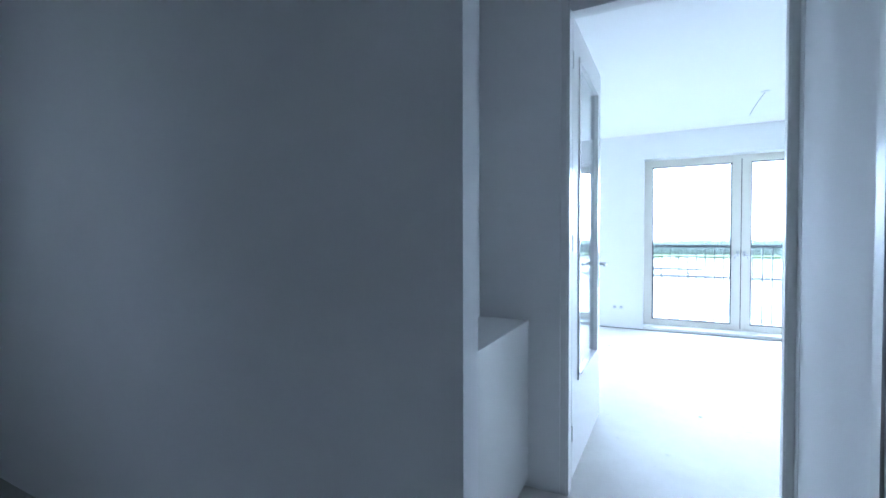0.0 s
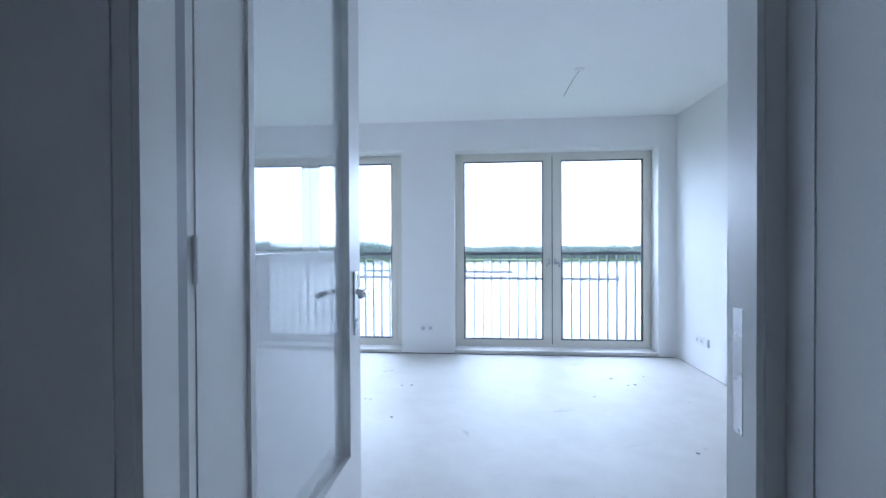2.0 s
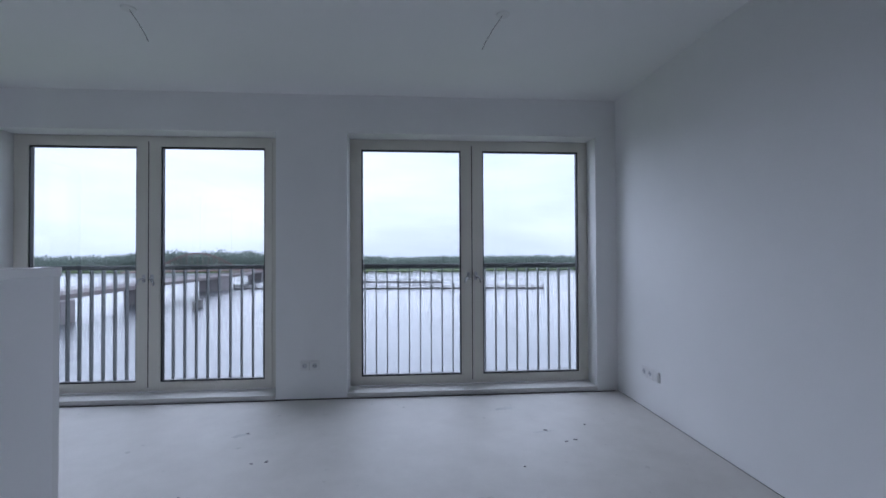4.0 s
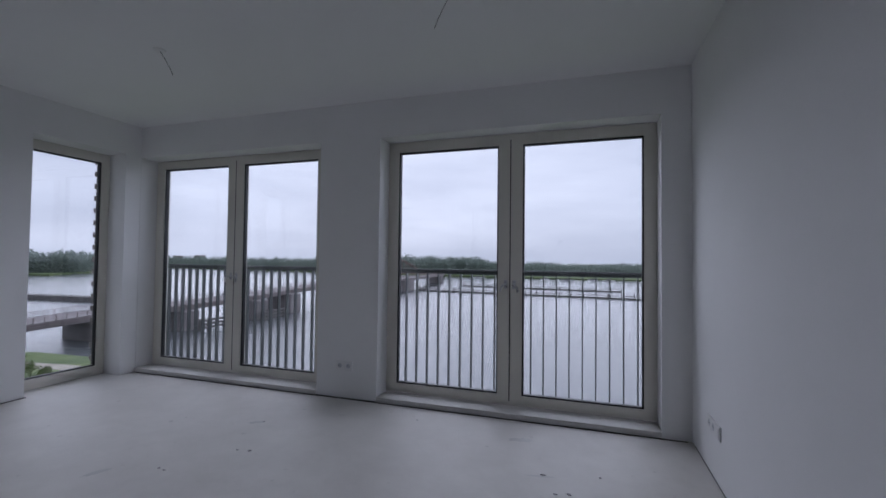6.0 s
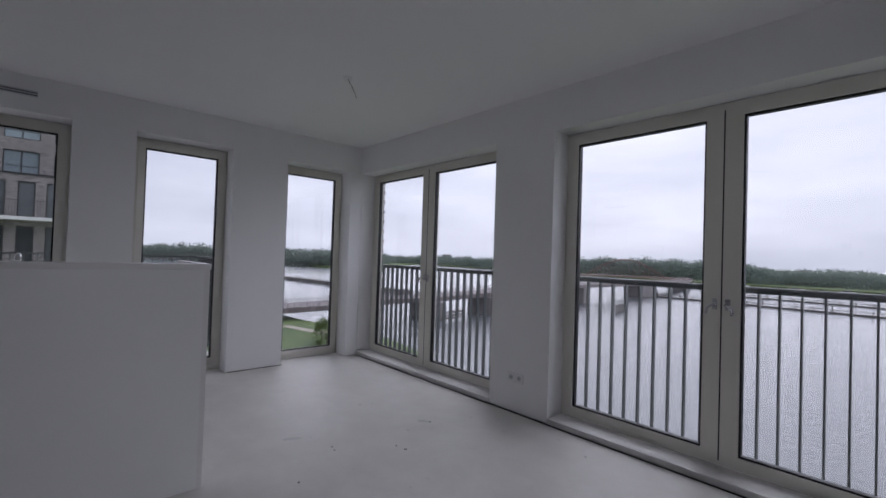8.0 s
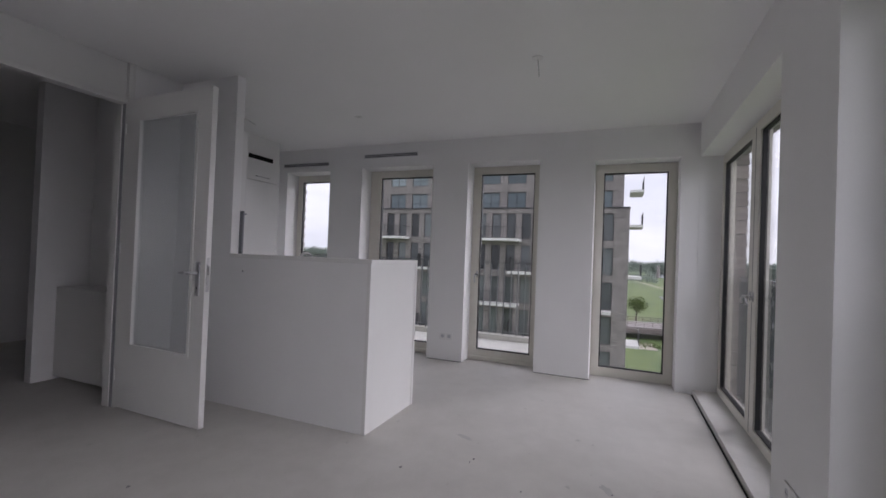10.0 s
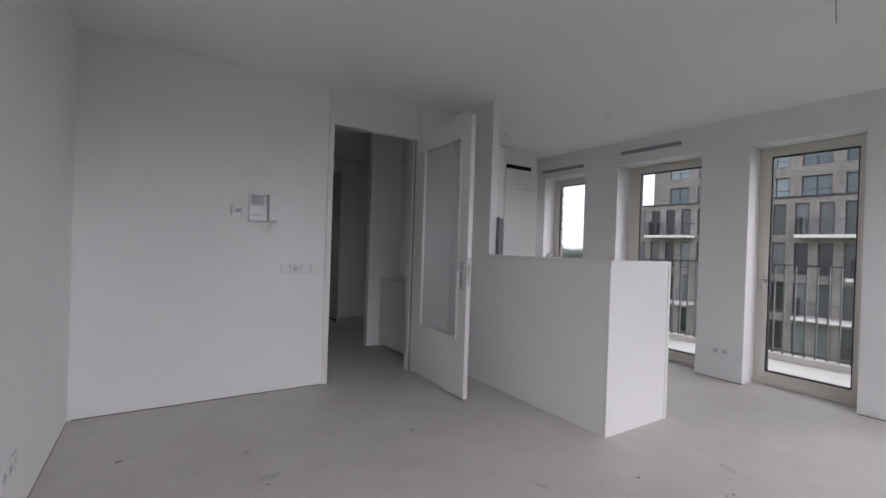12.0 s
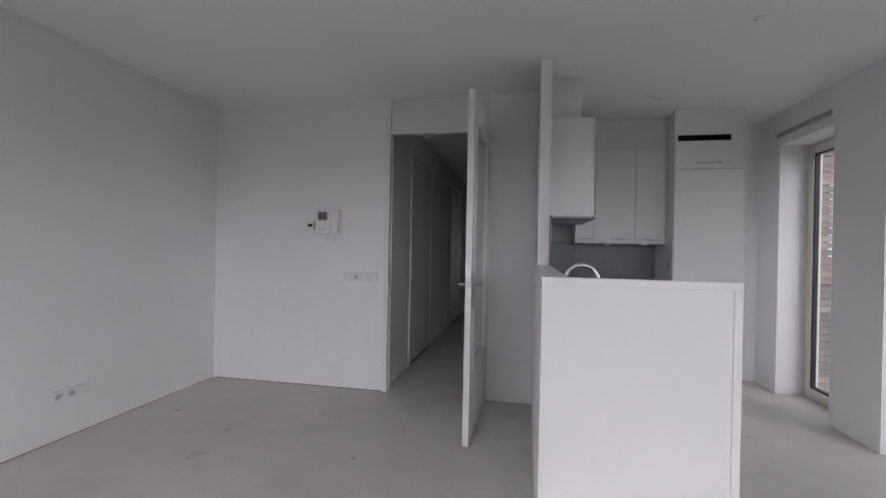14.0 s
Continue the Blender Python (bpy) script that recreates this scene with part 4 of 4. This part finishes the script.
def floating_boom(x0, y0, x1, y1, label):
    f = thing("floating_boom", label, "boom", pose(0, 0, WZ), group="floating booms")
    a, b = Vector((x0, y0, 0)), Vector((x1, y1, 0))
    n = int((b - a).length / 6)
    low_bm, posts = bmesh.new(), bmesh.new()
    d = (b - a).normalized()
    s = Vector((-d.y, d.x, 0)) * 1.0
    for z0, z1 in ((0.0, 0.7), (1.5, 1.75)):
        r0 = [low_bm.verts.new(a + s * o + Vector((0, 0, h))) for o, h in ((-1, z0), (1, z0), (1, z1), (-1, z1))]
        r1 = [low_bm.verts.new(b + s * o + Vector((0, 0, h))) for o, h in ((-1, z0), (1, z0), (1, z1), (-1, z1))]
        for k in range(4):
            low_bm.faces.new((r0[k], r0[(k + 1) % 4], r1[(k + 1) % 4], r1[k]))
    for k in range(n + 1):
        c = a + (b - a) * k / n
        box(posts, c.x - 0.25, c.y - 0.25, 0.5, c.x + 0.25, c.y + 0.25, 2.1 if k % 4 else 3.0)
    part("pontoon", low_bm, M_TIMBER, f)
    part("posts", posts, M_TIMBER, f)


floating_boom(-98, 242, 70, 226, "long grey floating boom across the river")
floating_boom(-85, 300, 20, 285, "second grey floating boom with posts")

# bow bridge far off
M_ARCH = surface("red_brown_steel", (0.20, 0.115, 0.10), (0.30, 0.19, 0.17), 0.3, 0.6, fine=5, bump=0.1, depth=0.01)
arch = thing("arch_bridge", "distant red-brown steel arch bridge", "bridge", pose(-207, 433, WZ, 0, 0, 25.5))
for dx in (0, 9):
    bm = bmesh.new()
    tube(bm, [(-37 + 74 * k / 16, dx, 4 + 17 * math.sin(math.pi * k / 16)) for k in range(17)], 0.7, 6)
    part("arch_rib", bm, M_ARCH, arch)
bm = bmesh.new()
box(bm, -60, -1, 3.2, 60, 10, 4.4)
part("deck", bm, M_ARCH, arch)
bm = bmesh.new()
for k in range(2, 15):
    x = -37 + 74 * k / 16
    for dx in (0, 9):
        box(bm, x - 0.2, dx - 0.2, 4.4, x + 0.2, dx + 0.2, 4 + 17 * math.sin(math.pi * k / 16))
part("hangers", bm, M_ARCH, arch)

# ---- trees and far woods ----


def clump_mesh(name, centres, material, rnd):
    """Many small irregular leaf facets around centres (point, radius, count, leaf size)."""
    verts, faces = [], []
    for c, r, n, s in centres:
        for _ in range(n):
            u = Vector((rnd.gauss(0, 1), rnd.gauss(0, 1), rnd.gauss(0, 1))).normalized()
            p = Vector(c) + u * r * (0.55 + 0.5 * rnd.random())
            a = Vector((rnd.gauss(0, 1), rnd.gauss(0, 1), rnd.gauss(0, 1))).normalized()
            b = a.cross(Vector((rnd.gauss(0, 1), rnd.gauss(0, 1), rnd.gauss(0, 1)))).normalized()
            k = len(verts)
            q = s * (0.6 + 0.8 * rnd.random())
            verts += [p - a * q, p + b * q * 0.6, p + a * q, p - b * q * 0.6]
            faces.append((k, k + 1, k + 2, k + 3))
    me = bpy.data.meshes.new(name)
    me.from_pydata([tuple(v) for v in verts], [], faces)
    me.materials.append(material)
    return me


def tree(x, y, z, h, seed, label="leafy green deciduous tree on the bank"):
    rnd = random.Random(seed)
    t = thing("tree", label, "tree", pose(x, y, z), group="bank trees")
    bm = bmesh.new()
    cyl(bm, (0, 0, -0.2), (0, 0, h * 0.45), h * 0.03, h * 0.018, 8)
    tips = []
    for k in range(7):
        a = k * 2.4 + rnd.random()
        z0 = h * (0.28 + 0.05 * k)
        tip = (math.cos(a) * h * 0.24 * (0.7 + 0.5 * rnd.random()), math.sin(a) * h * 0.24 * (0.7 + 0.5 * rnd.random()), z0 + h * 0.22)
        cyl(bm, (0, 0, z0), tip, h * 0.012, h * 0.004, 6)
        tips.append(tip)
    part("trunk", bm, M_BARK, t)
    cs = [(p, h * 0.15, 150, h * 0.022) for p in tips] + [((rnd.uniform(-1, 1) * h * 0.18, rnd.uniform(-1, 1) * h * 0.18, h * rnd.uniform(0.5, 0.92)), h * rnd.uniform(0.08, 0.15), 120, h * 0.02) for _ in range(12)]
    if h < 6:
        cs += [((rnd.uniform(-1, 1) * h * 0.5, rnd.uniform(-1, 1) * h * 0.5, h * rnd.uniform(0.12, 0.6)), h * rnd.uniform(0.12, 0.22), 60, h * 0.022) for _ in range(10)]
    crown = new("crown", clump_mesh("crown", cs, M_LEAF, rnd))
    crown.parent = t
    return t


for k, (x, y, h) in enumerate(((-62, -41, 14), (-70, -46, 14.5), (-58, -44, 13), (-80, -52, 15), (-66, -54, 14), (-90, -64, 15.5), (-78, -70, 14), (-129, 4.2, 7.4), (-75, 34.5, 4.4), (-70, 33, 2.6), (-66, 33.5, 2.2), (-80, 36, 2.0), (-72, 35.2, 2.0), (-63, 32.0, 2.4), (-68, 30.5, 1.7), (-150, -60, 12))):
    tree(x, y, GZ, h, k + 3)


def step_between(table, a):
    """Straight line between the rows of a short table."""
    for (a0, v0), (a1, v1) in zip(table, table[1:]):
        if a <= a1:
            return v0 + (v1 - v0) * (a - a0) / (a1 - a0)
    return table[-1][1]


# distance of the far shore and height of its trees, by bearing west of north
SHORE = ((-40, 580), (-10, 500), (12, 490), (30, 600), (42, 700), (50, 880), (54, 880), (58, 560), (66, 560), (74, 740), (92, 800), (140, 900))
CROWN = ((-40, 15), (-4, 14.5), (2, 12.5), (5, 15.5), (11, 13.5), (14, 20), (28, 21), (34, 17), (42, 16), (50, 18), (54, 15), (58, 20), (66, 20), (72, 19), (80, 23), (84, 18), (92, 17), (104, 22), (140, 20))
rnd = random.Random(11)
cs = []
for k in range(3900):
    az = -40 + 178 * (k + rnd.random()) / 3900
    d = step_between(SHORE, az) + 25 + 110 * rnd.random() ** 1.5
    bump = 0.86 + 0.20 * noise.noise(Vector((az * 1.1, 2.0, 0))) + 0.12 * noise.noise(Vector((az * 5.0, 9.0, 0)))
    h = 1.3 * step_between(CROWN, az) * bump * rnd.uniform(0.75, 1.08)
    x, y = -d * math.sin(radians(az)), d * math.cos(radians(az))
    cs.append(((x, y, WZ + 1 + h * 0.48), h * 0.50, 100, h * 0.052))
    if k % 2:
        cs.append(((x + rnd.uniform(-9, 9), y - rnd.uniform(5, 22), WZ + 1 + h * 0.2), h * 0.28, 40, h * 0.045))
for k in range(2400):
    az = radians(-40 + 178 * (k + rnd.random()) / 2400)
    d, h = rnd.uniform(1300, 1900), rnd.uniform(9, 13)
    cs.append(((-d * math.sin(az), d * math.cos(az), WZ + h * 0.45), h * 0.7, 40, h * 0.12))
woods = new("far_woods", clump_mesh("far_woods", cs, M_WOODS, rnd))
tagged(woods, "low band of woods on the far bank, haze put into its colour", "woods", kind="stuff")
cs = []
for _ in range(260):
    x, y = rnd.uniform(-900, -520), rnd.uniform(-160, 40)
    h = rnd.uniform(4, 11)
    cs.append(((x, y, GZ + h * 0.42), h * 0.5, 40, h * 0.09))
for k in range(90):
    x = -380 - 1.5 * k + rnd.uniform(-8, 8)
    h = rnd.uniform(2, 5)
    cs.append(((x, rnd.uniform(8, 30), GZ + h * 0.42), h * 0.55, 30, h * 0.12))
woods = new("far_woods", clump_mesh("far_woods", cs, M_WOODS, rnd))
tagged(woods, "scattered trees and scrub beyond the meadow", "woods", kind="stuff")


cs = []
for k in range(70):
    cs.append(((-93 + rnd.uniform(-2.5, 2.5), -6 + 0.42 * k, GZ + 0.35), rnd.uniform(0.5, 0.9), 40, 0.14))
hedge = new("reed_strip", clump_mesh("reed_strip", cs, M_LEAF, rnd))
tagged(hedge, "dark green strip of reeds in the grass", "reeds", kind="stuff")


def boat(x, y, ln, turn, z=None):
    b = thing("boat", "small white moored motor boat on the river", "boat", pose(x, y, WZ if z is None else z, 0, 0, turn), group="moored boats")
    w = ln * 0.17
    bm = bmesh.new()
    rows = []
    for u, k in ((-0.5, 0.85), (-0.2, 1.0), (0.2, 0.9), (0.42, 0.45), (0.5, 0.05)):
        rows.append([bm.verts.new((u * ln, s * w * k * f, h)) for s, f, h in ((-1, 1, 1.15 + 0.5 * max(0, u)), (-1, 0.7, -0.2), (1, 0.7, -0.2), (1, 1, 1.15 + 0.5 * max(0, u)))])
    for r0, r1 in zip(rows, rows[1:]):
        for q in range(4):
            bm.faces.new((r0[q], r0[(q + 1) % 4], r1[(q + 1) % 4], r1[q]))
    bm.faces.new(rows[0])
    bm.faces.new(rows[-1][::-1])
    part("hull", bm, M_DECK, b)
    bm = bmesh.new()
    box(bm, -0.25 * ln, -w * 0.7, 1.1, 0.15 * ln, w * 0.7, 2.3)
    bevel_all(bm, 0.2, 1)
    part("cabin", bm, M_WFRAME, b, "dark glazed cabin")


for x, y, ln, a in ((-70, 440, 11, 12), (-40, 446, 9, -20), (-18, 430, 14, 4), (6, 452, 10, 30), (20, 440, 12, 0), (-110, 452, 12, 8), (-360, 66, 10, 70), (-376, 62, 9, 75), (-392, 70, 11, 66), (-372, 92, 10, 12), (-410, 84, 12, 40), (-430, 110, 11, 20), (-450, 76, 12, 80), (-380, 118, 12, 0), (-470, 120, 10, 50), (-340, 58, 9, 80), (-346, 70, 8, 84), (-356, 84, 9, 76), (-362, 52, 8, 70), (-384, 52, 9, 60), (-398, 60, 10, 72), (-404, 96, 9, 70), (-420, 70, 10, 66), (-436, 88, 11, 80), (-444, 62, 9, 74), (-458, 98, 10, 60), (-482, 84, 12, 70)):
    boat(x, y, ln, a)
for k, (x, y) in enumerate(((-350, 76), (-390, 84), (-430, 92), (-470, 100))):
    t = thing("jetty", "low grey timber jetty between moored boats", "jetty", pose(x, y, WZ, 0, 0, 12), group="marina jetties")
    block("planking", (-1.2, -22, 0.9, 1.2, 22, 1.2), M_TIMBER, t)
    for q in range(6):
        bm = bmesh.new()
        cyl(bm, (1.5, -20 + q * 8, -1), (1.5, -20 + q * 8, 2.6), 0.25, n=8)
        part("pile", bm, M_TIMBER, t)
chim = thing("chimney", "distant brick factory chimney", "chimney", pose(-520, 39, GZ))
bm = bmesh.new()
cyl(bm, (0, 0, -0.1), (0, 0, 13.5), 1.7, 1.3, 12)
part("shaft", bm, M_BRIDGE, chim)
for x, y in ((-107.6, 14.1), (-106.5, 40)):
    t = thing("street_lamp", "thin grey street lamp beside the road", "street lamp", pose(x, y, GZ), group="street lamps")
    bm = bmesh.new()
    cyl(bm, (0, 0, -0.1), (0, 0, 10.5), 0.10, 0.06, 8)
    part("pole", bm, M_STEEL, t)
    block("lamp_head", (-0.9, -0.12, 10.5, 0.1, 0.12, 10.62), M_GREYPL, t)

for x, y, w, h in ((-705, 640, 9, 22), (-760, 640, 7, 21), (-580, -395, 6.5, 32), (-565, -413, 5, 20)):
    t = thing("apartment_tower", "distant grey apartment tower", "building", pose(x, y, WZ), group="distant towers")
    block("wall", (-w / 2, -8, 0, w / 2, 8, h), M_BRIDGE, t)
    block("roof", (-w / 2 - 0.5, -8.5, h, w / 2 + 0.5, 8.5, h + 1), M_BRIDGE, t)

# ---- brick block further along the river ----
blk = thing("brick_block", "pale grey brick apartment block behind the trees", "building", pose(-106.4, -106.5, GZ))
holes = [(1.2 + 2.4 * k, 2.5 + 2.4 * k, 1.0 + 3.0 * f, 2.8 + 3.0 * f) for k in range(5) for f in range(7)]
bm = bmesh.new()
slab_with_holes(bm, "y", -0.3, 0.0, 0.0, 13.0, 0.0, 21.4, holes)
part("wall", bm, M_FACADE, blk)
block("core", (0.0, -23, 0.0, 13.0, -0.301, 21.2), M_FACADE, blk)
block("roof", (-0.1, -23.1, 21.4, 13.1, 0.1, 21.65), M_WFRAME, blk, "dark parapet cap")
for x0, x1, z0, z1 in holes:
    bm = bmesh.new()
    box(bm, x0, -0.24, z0, x1, -0.18, z1)
    part("window", bm, M_PANE_UP, blk)

# ---- apartment building across the green ----
AX = -40.0
apt = thing("apartment_building", "grey-brown brick apartment building with dark windows and white balconies", "building", pose(0, 0, 0))
A0, A1, U0 = -26.6, 0.1, -24.9
PAR = 5.75
ROWS = [5.33 - 2.95 * k for k in range(7)]
cols = [-1.54 - 1.41 * k for k in range(18)]
holes = [(c - 0.43, c + 0.43, zt - 2.35, zt) for zt in ROWS for c in cols]
bm = bmesh.new()
slab_with_holes(bm, "x", AX - 0.35, AX, A0, A1, GZ, PAR, holes)
part("wall", bm, M_FACADE, apt)
block("wall_side", (AX - 16, A1 - 0.35, GZ, AX - 0.351, A1, PAR), M_FACADE, apt)
block("wall_side", (AX - 16, A0, GZ, AX - 0.351, A0 + 0.35, PAR), M_FACADE, apt)
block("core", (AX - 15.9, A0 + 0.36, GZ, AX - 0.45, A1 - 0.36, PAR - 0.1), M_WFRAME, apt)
block("parapet", (AX - 16, A0 - 0.05, PAR, AX + 0.06, A1 + 0.05, PAR + 0.14), M_WFRAME, apt, "dark parapet cap")
UX = AX - 0.9
ucols = [-2.19 - 2.53 * k for k in range(9)]
UROWS = [7.45 + 2.35 * k for k in range(4)]
UTOP = UROWS[-1] + 0.6
bm = bmesh.new()
slab_with_holes(bm, "x", UX - 0.3, UX, U0, A1 - 0.5, PAR + 0.141, UTOP, [(c - 0.9, c + 0.9, max(zt - 1.55, PAR + 0.2), zt) for zt in UROWS for c in ucols if c - 0.95 > U0])
part("upper_wall", bm, M_FACADE, apt)
block("wall_side", (UX - 14, U0, PAR + 0.141, UX - 0.301, U0 + 0.3, UTOP), M_FACADE, apt)
block("wall_side", (UX - 14, A1 - 0.8, PAR + 0.141, UX - 0.301, A1 - 0.5, UTOP), M_FACADE, apt)
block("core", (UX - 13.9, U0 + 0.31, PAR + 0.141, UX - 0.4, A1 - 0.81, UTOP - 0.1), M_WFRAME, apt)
block("roof", (UX - 14, U0 - 0.05, UTOP, UX + 0.05, A1 - 0.45, UTOP + 0.2), M_WFRAME, apt)


def far_window_meshes(w, h, split, material):
    bm = bmesh.new()
    for y0, y1, z0, z1 in ((-w / 2, -w / 2 + 0.07, 0, h), (w / 2 - 0.07, w / 2, 0, h), (-w / 2 + 0.07, w / 2 - 0.07, 0, 0.07), (-w / 2 + 0.07, w / 2 - 0.07, h - 0.07, h)):
        box(bm, -0.20, y0, z0, -0.13, y1, z1)
    if split:
        box(bm, -0.19, -0.04, 0.07, -0.14, 0.04, h - 0.07)
        box(bm, -0.19, -w / 2 + 0.07, h * 0.33, -0.15, w / 2 - 0.07, h * 0.33 + 0.05)
    f = mesh_of("window", bm, M_WFRAME)
    bm = bmesh.new()
    box(bm, -0.185, -w / 2 + 0.05, 0.05, -0.165, w / 2 - 0.05, h - 0.05)
    return f, mesh_of("pane", bm, material)


for meshes, x, zs, ys, h in ((far_window_meshes(0.86, 2.35, False, M_PANE), AX, ROWS, cols, 2.35), (far_window_meshes(1.8, 1.55, True, M_PANE_UP), UX, UROWS, [c for c in ucols if c - 0.95 > U0], 1.55)):
    for zt in zs:
        for c in ys:
            w = new("window", meshes[0])
            w.location = (x, c, zt - h)
            w.parent = apt
            g = new("pane", meshes[1])
            g.parent = w


def far_balcony(y, z, w=3.8, d=1.5, side=0):
    b = new("balcony")
    b.parent = apt
    b.location = (AX, y, z)
    bm = bmesh.new()
    box(bm, 0.002, -w / 2, -0.22, d, w / 2, 0.0)
    part("slab", bm, M_DECK, b, "white balcony slab edge")
    bm = bmesh.new()
    for a0, b0, a1, b1 in ((d - 0.05, -w / 2, d - 0.02, w / 2), (0.05, -w / 2, d - 0.05, -w / 2 + 0.03), (0.05, w / 2 - 0.03, d - 0.05, w / 2)):
        box(bm, a0, b0, 1.02, a1, b1, 1.07)
    k = -w / 2 + 0.06
    while k < w / 2 - 0.05:
        box(bm, d - 0.045, k - 0.01, 0.0, d - 0.025, k + 0.01, 1.02)
        k += 0.13
    box(bm, 0.1, -w / 2 + 0.05, 0.0, 0.9, -w / 2 + 0.08, 1.3)
    part("railing", bm, M_WFRAME, b, "dark balcony railing")


FLOORS = [zt - 2.38 for zt in ROWS]
for fl, y in ((0, -22.4), (0, -10.9), (0, -4.4), (1, -8.0), (1, -17.2), (2, -22.2), (2, -10.9), (2, -3.05), (3, -8.0), (3, -17.2), (4, -22.2), (4, -10.9), (4, -4.4), (5, -8.0)):
    far_balcony(y, FLOORS[fl])
for z in (FLOORS[0] + 4.5, FLOORS[0] + 1.5, FLOORS[1], FLOORS[3]):
    b = new("balcony")
    b.parent = apt
    b.location = (AX - 2.5, A1, z)
    bm = bmesh.new()
    box(bm, -1.6, 0.002, -0.22, 1.6, 1.1, 0.0)
    part("slab", bm, M_DECK, b, "white balcony slab edge")
    bm = bmesh.new()
    box(bm, -1.6, 1.04, 1.0, 1.6, 1.08, 1.06)
    for k in range(24):
        box(bm, -1.58 + k * 0.136, 1.05, 0, -1.56 + k * 0.136, 1.07, 1.0)
    part("railing", bm, M_WFRAME, b)

# ---- bricks in the outer window reveals ----
bm = bmesh.new()
box(bm, -0.105, -0.052, 0, 0.105, 0.052, 0.055)
me_brick = mesh_of("brick", bm, M_BRICK)
bm = bmesh.new()
box(bm, -0.105, -0.072, 0, 0.105, 0.072, 0.055)
me_brick_deep = mesh_of("brick", bm, M_BRICK)
fn, fw = bpy.data.objects["facade_north"], bpy.data.objects["facade_west"]
M_MORTAR = surface("grey_mortar", (0.22, 0.21, 0.20), (0.28, 0.27, 0.26), 12, 0.9)
for x, s in ((GX0 - 0.02, -1), (GX1, 1), (RX0, -1), (RX1, 1)):
    m0 = 0.104 if s < 0 else 0.049
    block("mortar_bed", (min(x + s * m0, x + s * 0.24), 0.365, -0.02, max(x + s * m0, x + s * 0.24), 0.455, 2.335), M_MORTAR, fn)
W_REVEAL = [(a + (0.076 if i == 1 else 0.0), b) for i, (a, b) in enumerate(W_OPEN)]
for a, c in W_REVEAL:
    for y, s in ((a, -1), (c, 1)):
        m0 = 0.082 if s < 0 else 0.04
        block("mortar_bed", (WX - 0.455, min(y + s * m0, y + s * 0.26), -0.02, WX - 0.34, max(y + s * m0, y + s * 0.26), 2.335), M_MORTAR, fw)
for k in range(36):
    z = -0.02 + k * 0.0655
    off = 0.009 if k % 2 else -0.009
    for x, s in ((GX0 - 0.02, -1), (GX1, 1), (RX0, -1), (RX1, 1)):
        ob = new("brick", me_brick)
        ob.location = (x + s * ((0.19 if s < 0 else 0.135) + off), 0.412, z)
        ob.parent = fn
    for a, b in W_REVEAL:
        for y, s in ((a, -1), (b, 1)):
            ob = new("brick", me_brick_deep)
            ob.location = (WX - 0.406, y + s * ((0.168 if s < 0 else 0.124) + off), z)
            ob.rotation_euler = (0, 0, radians(90))
            ob.parent = fw
